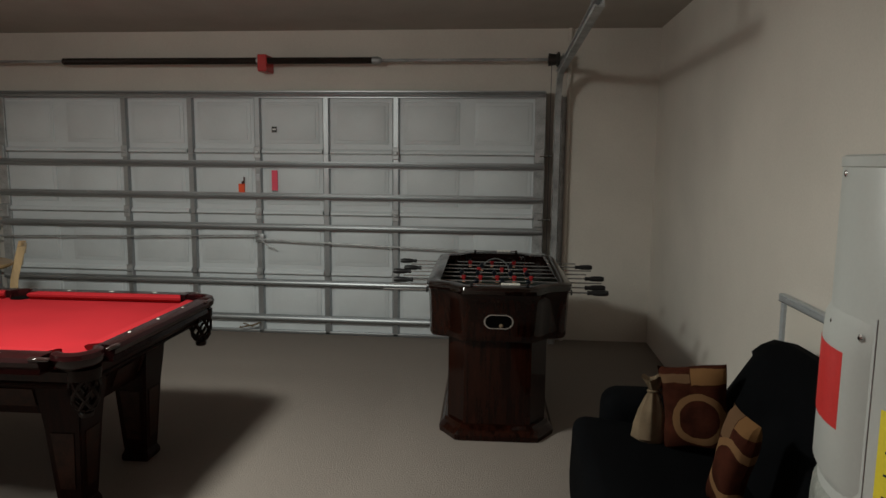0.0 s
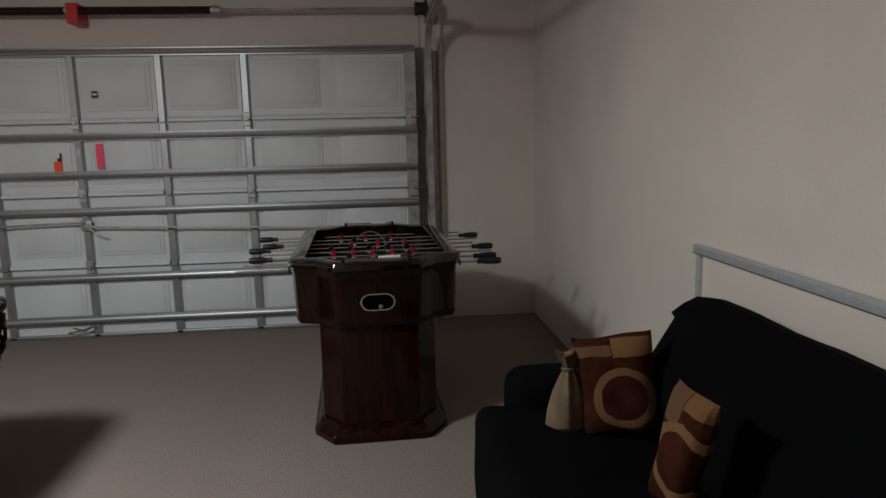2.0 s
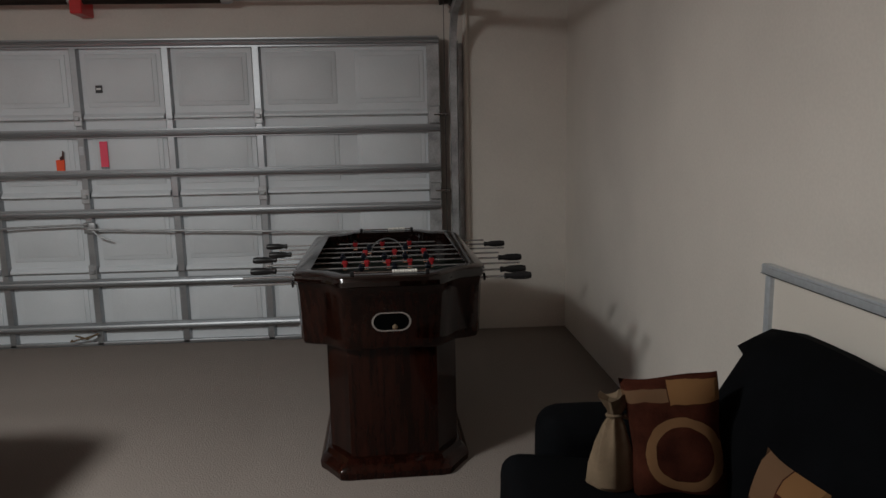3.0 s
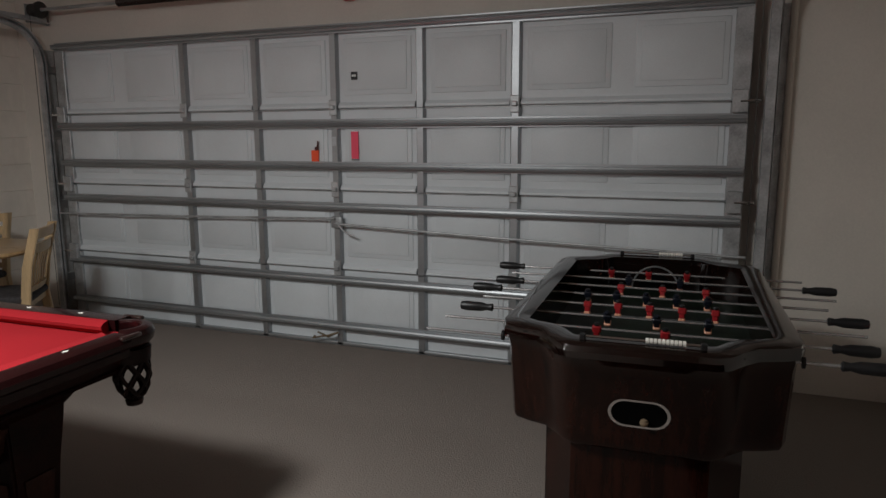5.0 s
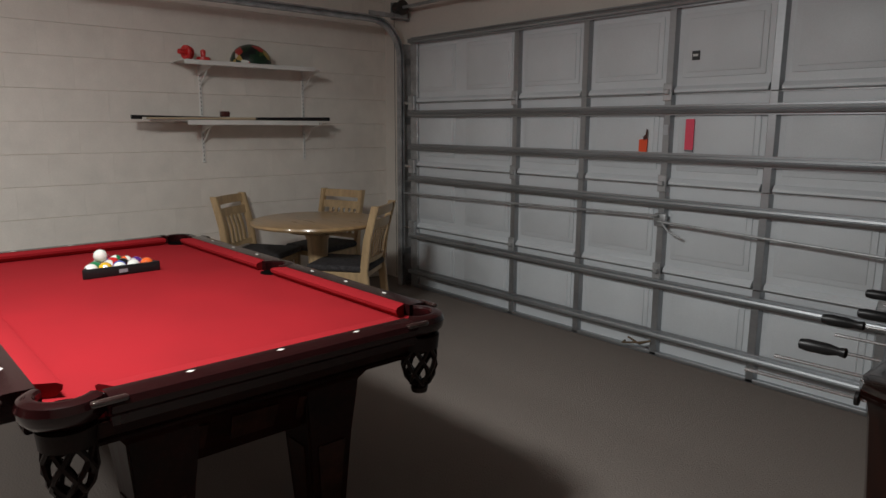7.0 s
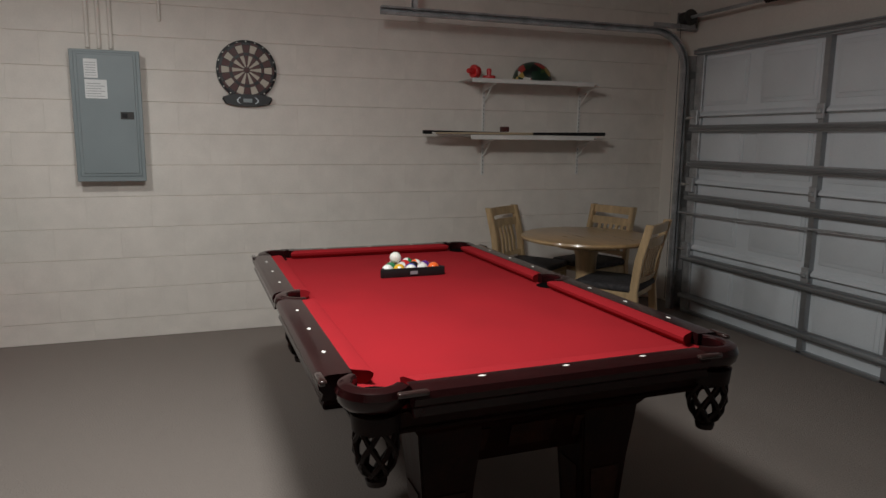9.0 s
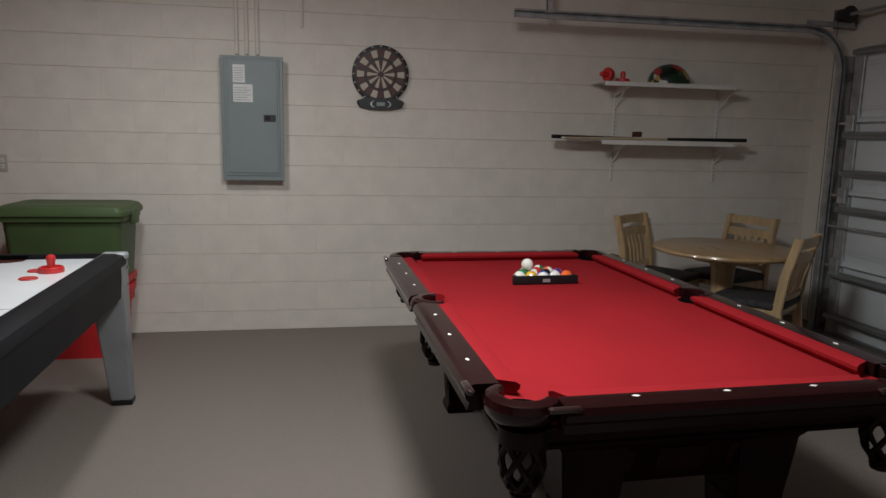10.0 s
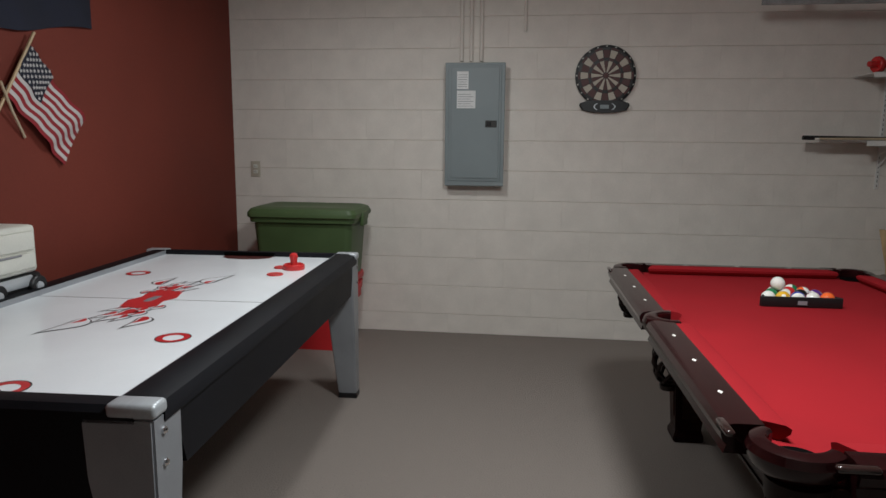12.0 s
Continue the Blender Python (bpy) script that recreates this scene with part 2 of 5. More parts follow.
def lathe(bm, prof, seg=24, at=(0, 0, 0), axis="z"):
    rings = []
    for r, h in prof:
        ring = []
        for i in range(seg):
            a = 2 * math.pi * i / seg
            c, s = max(r, 1e-4) * math.cos(a), max(r, 1e-4) * math.sin(a)
            p = {"z": (c, s, h), "x": (h, c, s), "y": (s, h, c)}[axis]
            ring.append(Vector(p) + Vector(at))
        rings.append(ring)
    return loft(bm, rings)


def tube(bm, pts, r, seg=8, r1=None):
    pts = [Vector(p) for p in pts]
    rings, up = [], None
    for i, p in enumerate(pts):
        d = (pts[min(i + 1, len(pts) - 1)] - pts[max(i - 1, 0)]).normalized()
        if up is None:
            up = d.orthogonal().normalized()
        up = (up - d * up.dot(d)).normalized()
        side = d.cross(up)
        rr = r if r1 is None else r + (r1 - r) * i / (len(pts) - 1)
        rings.append([p + rr * (math.cos(2 * math.pi * k / seg) * up + math.sin(2 * math.pi * k / seg) * side) for k in range(seg)])
    return loft(bm, rings)


def prism(bm, outline, axis, a, b):
    """A flat outline pushed along one axis from a to b."""
    def put(p, h):
        return {"x": (h, p[0], p[1]), "y": (p[0], h, p[1]), "z": (p[0], p[1], h)}[axis]
    return loft(bm, [[Vector(put(p, a)) for p in outline], [Vector(put(p, b)) for p in outline]])


def arc(cx, cy, r, a0, a1, k):
    return [(cx + r * math.cos(radians(a0 + (a1 - a0) * i / k)), cy + r * math.sin(radians(a0 + (a1 - a0) * i / k))) for i in range(k + 1)]


def to_mesh(name, bm, material, sharp=32):
    bmesh.ops.recalc_face_normals(bm, faces=bm.faces)
    me = bpy.data.meshes.new(name)
    bm.to_mesh(me)
    bm.free()
    me.materials.append(material)
    me.shade_smooth()
    me.set_sharp_from_angle(angle=radians(sharp))
    return me


def part(name, bm, material, parent=None, label="", m=None):
    me = bm if isinstance(bm, bpy.types.Mesh) else to_mesh(name, bm, material)
    ob = new(name, me)
    if parent:
        ob.parent = parent
    if m is not None:
        ob.matrix_basis = m
    return tagged(ob, label)


def thing(name, label, category, m=None, group="", kind=""):
    ob = new(name)
    ob.empty_display_size = 0.1
    if m is not None:
        ob.matrix_basis = m
    return tagged(ob, label, category, group, kind)


def solid(name, bm, material, label, category, m=None, group="", kind=""):
    ob = part(name, bm, material, None, label, m)
    return tagged(ob, "", category, group, kind)


# ---- the room ----
X0, X1, Y0, Y1, H = -5.177, 1.195, -0.29, 5.95, 2.66
DX0, DX1, DH = -4.66, 0.265, 2.134
solid("floor", boxes((X0 - 0.2, X1 + 0.2, Y0 - 0.2, Y1 + 0.4, -0.12, 0.0)), M_CARPET, "brown-grey low pile carpet over the whole garage floor", "floor", kind="structure")
solid("ceiling", boxes((X0 - 0.2, X1 + 0.2, Y0 - 0.2, Y1 + 0.2, H, H + 0.12)), M_CEIL, "beige painted ceiling, colour dimmed to offset the lamp's upward light", "ceiling", kind="structure")
wall_west = solid("wall_west", boxes((X0 - 0.2, X0 - 0.006, Y0 - 0.2, Y1 + 0.2, 0, H)), M_BLOCK, "cream painted concrete block wall with level joints", "wall", kind="structure")
solid("wall_east", boxes((X1, X1 + 0.2, Y0 - 0.2, Y1 + 0.2, 0, H)), M_WALL, "smooth cream painted side wall", "wall", kind="structure")
solid("wall_south", boxes((X0 - 0.006, X1, Y0 - 0.2, Y0, 0, H)), M_REDWALL, "brick red painted end wall", "wall", kind="structure")
solid("wall_north", boxes((X0 - 0.006, DX0 + 0.03, Y1, Y1 + 0.2, 0, H), (DX1 - 0.03, X1, Y1, Y1 + 0.2, 0, H), (DX0 + 0.03, DX1 - 0.03, Y1, Y1 + 0.2, DH - 0.03, H)), M_WALL, "cream painted wall round the garage door opening", "wall", kind="structure")


# ---- the sectional garage door ----
def garage_door():
    door = thing("garage_door", "closed white sectional steel garage door with galvanised struts", "garage door", pose(0, 5.86, 0), kind="structure")
    joints = (0.0, 0.533, 1.067, 1.60, DH)
    for z0, z1 in zip(joints, joints[1:]):
        sec = part("door_section", boxes((DX0, DX1, 0.0, 0.045, z0 + 0.003, z1 - 0.003, 0.004, 1)), M_DOOR, door)
        for k in range(8):
            xa, xb, za, zb = DX0 + 0.61 * k + 0.065, DX0 + 0.61 * (k + 1) - 0.065, z0 + 0.09, z1 - 0.09
            part("embossed_panel", boxes((xa, xb, -0.007, 0.01, za, zb, 0.006, 2)), M_DOOR, sec)
            part("embossed_panel", boxes((xa + 0.03, xb - 0.03, -0.012, 0.0, za + 0.03, zb - 0.03, 0.005, 2)), M_DOOR, sec)
        if z0 > 0:
            lip = [(0.004, z0 + 0.046), (-0.010, z0 + 0.044), (-0.028, z0 + 0.024), (-0.030, z0 + 0.010), (-0.022, z0 + 0.005), (0.004, z0 + 0.003)]
            ends = [DX0 + 0.09] + [x for k in range(4, -1, -1) for x in (-1.035 - 0.61 * k, -0.965 - 0.61 * k)] + [DX1 - 0.09]
            for xa, xb in zip(ends[0::2], ends[1::2]):
                part("section_lip", prism(bmesh.new(), lip, "x", xa, xb), M_DOOR, door)
            # strip over the joint, its darker colour paints the shadow line under the lip
            part("section_gap", boxes((DX0 + 0.09, DX1 - 0.09, -0.006, 0.01, z0 - 0.005, z0 + 0.003)), M_GALVD, door, "joint strip between the sections, darkened for the shade under the lip")
        for k in range(5):
            x = -1.0 - 0.61 * k
            prof = [(x - 0.033, 0.0), (x - 0.033, -0.006), (x - 0.02, -0.03), (x + 0.02, -0.03), (x + 0.033, -0.006), (x + 0.033, 0.0)]
            part("stile", prism(bmesh.new(), prof, "z", z0 + 0.004, z1 - 0.004), M_GALV, door)
        for x in (DX0 + 0.045, DX1 - 0.045):
            part("end_stile", boxes((x - 0.045, x + 0.045, -0.028, 0.0, z0 + 0.004, z1 - 0.004, 0.004, 1)), M_GALVD, door)
    for z in (2.108, 1.508, 1.231, 0.96, 0.463, 0.143):
        hat = [(-0.026, z + 0.031), (-0.031, z + 0.030), (-0.031, z + 0.020), (-0.064, z + 0.016), (-0.068, z + 0.005), (-0.063, z), (-0.068, z - 0.005), (-0.064, z - 0.016), (-0.031, z - 0.020), (-0.031, z - 0.030), (-0.026, z - 0.031)]
        part("strut", prism(bmesh.new(), hat, "x", DX0 + 0.01, DX1 - 0.01), M_GALV, door)
    part("bottom_seal", boxes((DX0, DX1, -0.03, 0.05, 0.0, 0.03, 0.008, 2)), M_GALV, door, "bright aluminium bottom rail")
    hinge = to_mesh("hinge", boxes((-0.028, 0.028, -0.045, -0.028, -0.05, 0.05, 0.004, 1), (-0.018, 0.018, -0.062, -0.04, -0.014, 0.016, 0.005, 1)), M_GALVD)
    for z in (0.533, 1.067, 1.60):
        for k in (0, 2, 4):
            part("hinge", hinge, None, door, m=pose(-1.0 - 0.61 * k, 0, z + 0.012))
        for x, s in ((DX0 + 0.045, -1), (DX1 - 0.045, 1)):
            part("roller_bracket", boxes((x - 0.04, x + 0.04, -0.06, -0.028, z - 0.06, z + 0.06, 0.005, 1)), M_GALVD, door)
            part("roller", tube(bmesh.new(), [(x, -0.05, z), (x + s * 0.10, -0.05, z)], 0.012), M_CHROME, door)
    lock = part("lock", boxes((-2.25, -2.17, -0.06, -0.03, 0.82, 0.90, 0.01, 2)), M_GALVD, door)
    part("lock_bar", tube(bmesh.new(), [(-2.21, -0.075, 0.888), (-3.4, -0.075, 0.858), (DX0 - 0.03, -0.075, 0.835)], 0.008), M_GALVD, door)
    part("lock_bar", tube(bmesh.new(), [(-2.21, -0.075, 0.853), (-1.0, -0.075, 0.81), (DX1 + 0.03, -0.075, 0.775)], 0.008), M_GALVD, door)
    part("lock_lever", tube(bmesh.new(), [(-2.2, -0.07, 0.86), (-2.13, -0.085, 0.80), (-2.06, -0.08, 0.775)], 0.006), M_GALVD, lock)
    part("lift_handle", tube(bmesh.new(), [(-2.42, -0.03, 0.05), (-2.40, -0.09, 0.055), (-2.28, -0.10, 0.085), (-2.22, -0.06, 0.10), (-2.30, -0.05, 0.06), (-2.38, -0.06, 0.09)], 0.006), M_TAN, door, "frayed pull rope on the bottom rail")
    part("maker_plate", boxes((-2.092, -2.048, -0.020, -0.014, 1.785, 1.835)), M_BLKINK, door, "small black and white plate")
    part("maker_plate", boxes((-2.085, -2.055, -0.022, -0.0195, 1.805, 1.818)), M_PAPER, door)
    pink = part("warning_tag", boxes((-2.10, -2.048, -0.024, -0.018, 1.282, 1.457)), M_NEON, door, "pink fluorescent warning tag")
    part("tag_strip", boxes((-2.10, -2.048, -0.0245, -0.0175, 1.272, 1.281)), M_GREYINK, pink)
    tag = part("warning_tag", prism(bmesh.new(), [(-2.402, 1.257), (-2.348, 1.259), (-2.346, 1.335), (-2.362, 1.35), (-2.375, 1.338), (-2.402, 1.335)], "y", -0.026, -0.018), M_ORANGE, door, "torn orange fluorescent warning tag")
    part("tag_corner", prism(bmesh.new(), [(-2.368, 1.332), (-2.346, 1.34), (-2.343, 1.392), (-2.352, 1.40), (-2.356, 1.365), (-2.374, 1.352)], "y", -0.031, -0.0265), M_MAROON, tag, "curled dark corner")
    part("stile_label", boxes((-2.236, -2.206, -0.0335, -0.0295, 1.365, 1.425, 0.001, 1)), M_ALU, door)
    return door


garage_door()


def track(name, x, s):
    """One galvanised track: upright, bend and overhead run. s: the side on which its wall lies."""
    t = thing(name, "galvanised steel roller track beside the garage door", "door track", pose(x, 0, 0), "garage door tracks", "structure")
    yv, zt, rad = 5.81, 2.275, 0.30
    line = [(yv, 0.0), (yv, 0.6), (yv, 1.3)] + [(yv - rad + rad * math.cos(radians(a)), zt - rad + rad * math.sin(radians(a))) for a in range(0, 91, 9)] + [(4.6, zt), (3.28, zt)]
    rings = []
    sec = [(-0.026, -0.022), (0.026, -0.022), (0.026, 0.022), (0.012, 0.026), (0.010, 0.018), (0.018, 0.014), (0.018, -0.014), (-0.018, -0.014), (-0.018, 0.014), (-0.010, 0.018), (-0.012, 0.026), (-0.026, 0.022)]
    for i, (y, z) in enumerate(line):
        a, b = line[max(i - 1, 0)], line[min(i + 1, len(line) - 1)]
        d = Vector((0, b[0] - a[0], b[1] - a[1])).normalized()
        nrm = Vector((0, d.z, -d.y))
        rings.append([Vector((-s * v, y, z)) + nrm * u for u, v in sec])
    part("rail", loft(bmesh.new(), rings), M_GALVD, t)
    part("angle_upright", boxes((s * 0.03, s * 0.034, 5.80, 5.945, 0, 2.1), (s * 0.03, s * 0.09, 5.94, 5.945, 0, 2.1)), M_GALVD, t)
    for z in (0.3, 0.9, 1.45, 1.95):
        part("jamb_bracket", boxes((s * 0.0, s * 0.05, 5.83, 5.94, z - 0.03, z + 0.03, 0.004, 1)), M_GALV, t)
        part("bolt", lathe(bmesh.new(), [(0.009, -0.008), (0.009, 0.0), (0.004, 0.003)], 8, (s * 0.05, 5.86, z), "x"), M_CHROME, t)
    part("top_angle", boxes((s * -0.02, s * 0.02, 5.50, 5.90, 2.30, 2.305), (s * 0.016, s * 0.02, 5.50, 5.90, 2.30, 2.34)), M_GALVD, t)
    part("hanger", boxes((-0.018, 0.018, 3.50, 3.505, 2.28, H), (0.014, 0.018, 3.50, 3.536, 2.28, H)), M_GALVD, t)
    return t


track("door_track", -4.765, -1)
track("door_track", 0.36, 1)


def torsion_bar():
    t = thing("torsion_spring_bar", "torsion spring shaft above the garage door, dark oiled spring", "spring bar", pose(0, 5.80, 2.385), kind="structure")
    part("shaft", tube(bmesh.new(), [(-4.84, 0, 0), (0.405, 0, 0)], 0.013, 10), M_GALVD, t)
    for xa, xb in ((-2.10, -1.18), (-3.95, -2.18)):
        bm = bmesh.new()
        n = int((xb - xa) / 0.0125)
        prof = []
        for i in range(n):
            x = xa + (xb - xa) * i / n
            prof += [(0.025, x), (0.029, x + 0.006)]
        lathe(bm, prof, 12, axis="x")
        part("spring", bm, M_SPRING, t)
        part("winding_cone", lathe(bmesh.new(), [(0.014, xb - 0.02), (0.031, xb - 0.015), (0.033, xb + 0.03), (0.022, xb + 0.06), (0.014, xb + 0.065)], 14, axis="x"), M_GALVD, t)
    part("centre_bracket", boxes((-2.18, -2.10, -0.035, 0.15, -0.09, 0.05, 0.006, 1)), M_REDLAB, t, "red painted centre bracket")
    for x in (-4.76, 0.315):
        part("cable_drum", lathe(bmesh.new(), [(0.02, x - 0.05), (0.052, x - 0.045), (0.048, x - 0.02), (0.044, x + 0.015), (0.062, x + 0.03), (0.062, x + 0.045), (0.02, x + 0.05)], 20, axis="x"), M_DARKMET, t)
        o = x + (0.075 if x > -2 else -0.075)
        part("end_bracket", boxes((o - 0.0025, o + 0.0025, -0.04, 0.15, -0.09, 0.05), (o - 0.02, o + 0.02, 0.14, 0.145, -0.09, 0.05)), M_GALVD, t)
        part("lift_cable", tube(bmesh.new(), [(x - 0.02, -0.045, 0.0), (x - 0.02, -0.035, -2.30)], 0.0025, 5), M_DARKMET, t)


torsion_bar()
solid("conduit", tube(bmesh.new(), [(0.455, 5.93, 0.0), (0.455, 5.93, 2.2), (0.455, 5.93, H)], 0.018, 10), M_WALL, "cream painted conduit standing against the wall", "conduit")


# ---- pool table ----
def pool_table(m):
    t = thing("pool_table", "dark mahogany pool table with red cloth and leather net pockets", "pool table", m)
    NL, NW, OL, OW, ZT = 1.0, 0.505, 1.13, 0.655, 0.805
    part("bed", boxes((-NL - 0.06, NL + 0.06, -NW - 0.06, NW + 0.06, 0.735, 0.765)), M_CLOTH, t, "red cloth playing surface")

    def side(wr, name_axis, sgn, off, a, b):
        """A rail with its cushion and sights between a and b along one axis, its nose at off."""
        cush = [(off, ZT - 0.008), (off + 0.012, ZT - 0.002), (off + 0.058, ZT - 0.001), (off + 0.058, 0.766), (off + 0.018, 0.768), (off + 0.002, ZT - 0.020)]
        wood = [(off + 0.058, 0.745), (off + 0.058, ZT), (off + wr - 0.029, ZT), (off + wr - 0.009, ZT - 0.006), (off + wr, ZT - 0.022), (off + wr - 0.004, ZT - 0.04), (off + wr - 0.014, ZT - 0.05), (off + wr - 0.008, 0.735), (off + 0.058, 0.735)]
        for nm, pr, mt, e in (("cushion", cush, M_CLOTH, 0.0), ("rail", wood, M_MAHOGR, 0.0)):
            bm = bmesh.new()
            rings = []
            for h, w in ((a, 1), (b, -1)):
                ring = []
                for u, z in pr:
                    k = h + w * (0.03 - min(1.0, (u - off) / 0.058) * 0.03 if nm == "cushion" else 0.0) * -1 + (w * 0.03 if nm == "cushion" else 0)
                    ring.append(Vector((k, sgn * u, z)) if name_axis == "x" else Vector((sgn * u, k, z)))
                rings.append(ring)
            loft(bm, rings)
            p = part(nm, bm, mt, t)
            if nm == "rail":
                rail = p
        return rail

    def sight(rail, x, y):
        bm = bmesh.new()
        prism(bm, [(x + 0.013, y), (x, y + 0.007), (x - 0.013, y), (x, y - 0.007)] if abs(y) > 0.55 else [(x + 0.007, y), (x, y + 0.013), (x - 0.007, y), (x, y - 0.013)], "z", ZT - 0.003, ZT + 0.0008)
        part("sight", bm, M_IVORY, rail, "ivory diamond sight")

    for s in (-1, 1):
        r1 = side(0.150, "x", s, NW, 0.065, NL - 0.055)
        r2 = side(0.150, "x", s, NW, -NL + 0.055, -0.065)
        for k in (1, 2, 3):
            sight(r1, 0.25 * k, s * (NW + 0.097))
            sight(r2, -0.25 * k, s * (NW + 0.097))
        r = side(0.130, "y", s, NL, -NW + 0.055, NW - 0.055)
        for k in (-1, 0, 1):
            sight(r, s * (NL + 0.078), 0.25 * k)

    def pocket(x, y, ang, span, rin, rout):
        bm = bmesh.new()
        k = 16
        rings = []
        for i in range(k + 1):
            a = radians(ang - span / 2 + span * i / k)
            c, s = math.cos(a), math.sin(a)
            prof = [(rin, 0.735), (rin, ZT - 0.004), (rin + 0.006, ZT + 0.002), (rout - 0.024, ZT + 0.0025), (rout - 0.007, ZT - 0.004), (rout, ZT - 0.022), (rout - 0.005, ZT - 0.045), (rout - 0.020, ZT - 0.062), (rout - 0.032, 0.735)]
            rings.append([Vector((x + q * c, y + q * s, z)) for q, z in prof])
        loft(bm, rings)
        part("pocket_casting", bm, M_MAHOGR, t, "rounded dark red leather-covered pocket casting")
        # black plug over the bed paints the dark depth of the pocket
        part("pocket_liner", lathe(bmesh.new(), [(rin - 0.002, 0.70), (rin - 0.001, 0.7675), (0.001, 0.7685)], 20, (x, y, 0)), M_PIT, t)
        c, s = math.cos(radians(ang)), math.sin(radians(ang))
        nx, ny = x + 0.034 * c, y + 0.004 * s
        bm = bmesh.new()
        prof = [(0.052, 0.700), (0.055, 0.665), (0.055, 0.63), (0.047, 0.595), (0.034, 0.572), (0.018, 0.560)]
        for d in (1, -1):
            for i in range(6):
                pts = []
                for j, (q, z) in enumerate(prof):
                    a = 2 * math.pi * i / 6 + d * j * 0.42
                    pts.append((nx + q * math.cos(a), ny + q * math.sin(a), z))
                tube(bm, pts, 0.0075, 5)
        part("net", bm, M_LEATHER, t, "dark leather net")
        part("net_ring", lathe(bmesh.new(), [(0.048, 0.69), (0.062, 0.69), (0.066, 0.735), (0.048, 0.737)], 20, (nx, ny, 0)), M_LEATHER, t)
        part("net_tip", lathe(bmesh.new(), [(0.004, 0.53), (0.026, 0.535), (0.03, 0.552), (0.018, 0.565), (0.004, 0.568)], 12, (nx, ny, 0)), M_LEATHER, t)

    for sx in (-1, 1):
        for sy in (-1, 1):
            pocket(sx * (NL + 0.018), sy * (NW + 0.018), math.degrees(math.atan2(sy, sx)), 196, 0.056, 0.100)
            bm = boxes((sx * (NL - 0.095), sx * (NL - 0.012), sy * (OW - 0.020), sy * (OW + 0.002), ZT - 0.016, ZT - 0.001, 0.007, 3))
            part("casting_tab", bm, M_TAB, t, "polished casting tab")
            part("casting_tab", boxes((sx * (OL - 0.020), sx * (OL + 0.002), sy * (NW - 0.095), sy * (NW - 0.012), ZT - 0.016, ZT - 0.001, 0.007, 3)), M_TAB, t, "polished casting tab")
    for sy in (-1, 1):
        pocket(0, sy * (NW + 0.045), sy * 90, 190, 0.055, 0.105)

    def frustum(a, b, z0, z1, bev=0.01):
        bm = bmesh.new()
        loft(bm, [[Vector((sx * p[0], sy * p[1], z)) for sx, sy in ((-1, -1), (1, -1), (1, 1), (-1, 1))] for p, z in ((a, z0), (b, z1))])
        bmesh.ops.bevel(bm, geom=bm.edges[:], offset=bev, segments=2, affect="EDGES")
        return bm

    part("apron", frustum((OL - 0.085, OW - 0.095), (OL - 0.055, OW - 0.065), 0.672, 0.737), M_MAHOG, t)
    part("apron_bead", frustum((OL - 0.080, OW - 0.090), (OL - 0.080, OW - 0.090), 0.662, 0.677, 0.004), M_MAHOG, t)
    bm = bmesh.new()
    loft(bm, [[Vector((sx * a, sy * b, z)) for sx, sy in ((-1, -1), (1, -1), (1, 1), (-1, 1))] for a, b, z in ((0.855, 0.315, 0.45), (0.875, 0.335, 0.50), (0.905, 0.36, 0.57), (0.95, 0.405, 0.635), (1.02, 0.48, 0.668))])
    part("cabinet", bm, M_MAHOG, t)
    for s in (-1, 1):
        for y in (-0.22, 0.0, 0.22):
            bm = prism(bmesh.new(), [(y - 0.07, -0.045), (y + 0.07, -0.045), (y + 0.075, 0.045), (y - 0.075, 0.045)], "x", -0.004, 0.004)
            part("inlaid_panel", bm, M_INLAY, t, "lighter burl veneer panel", Matrix.Translation((s * 0.893, 0, 0.535)) @ Matrix.Rotation(s * 0.40, 4, "Y"))
        for x in (-0.58, -0.2, 0.2, 0.58):
            bm = prism(bmesh.new(), [(x - 0.12, -0.045), (x + 0.12, -0.045), (x + 0.125, 0.045), (x - 0.125, 0.045)], "y", -0.004, 0.004)
            part("inlaid_panel", bm, M_INLAY, t, "lighter burl veneer panel", Matrix.Translation((0, s * 0.3505, 0.535)) @ Matrix.Rotation(-s * 0.343, 4, "X"))
    leg = bmesh.new()
    sq = ((-1, -1), (1, -1), (1, 1), (-1, 1))
    loft(leg, [[Vector((sx * w, sy * w, z)) for sx, sy in sq] for w, z in ((0.070, 0.0), (0.070, 0.035), (0.058, 0.05), (0.061, 0.07), (0.083, 0.40), (0.097, 0.535), (0.105, 0.64))])
    bmesh.ops.bevel(leg, geom=leg.edges[:], offset=0.006, segments=2, affect="EDGES")
    leg = to_mesh("leg", leg, M_MAHOG)
    panel = to_mesh("leg_inlay", prism(bmesh.new(), [(-0.034, 0.12), (0.034, 0.12), (0.052, 0.38), (-0.052, 0.38)], "y", -0.004, 0.004), M_INLAY)
    for sx in (-1, 1):
        for sy in (-1, 1):
            o = part("leg", leg, None, t, m=pose(sx * 0.815, sy * 0.268, 0))
            for a in (0, 90, 180, 270):
                part("leg_inlay", panel, None, o, m=pose(0, 0, 0, 0, 0, a) @ pose(0, -0.0648, 0) @ pose(0, 0, 0.12, 3.8) @ pose(0, 0, -0.12))
    return t


POOL = pose(-2.727, 2.984, 0, 0, 0, 1.1)
pool_table(POOL)

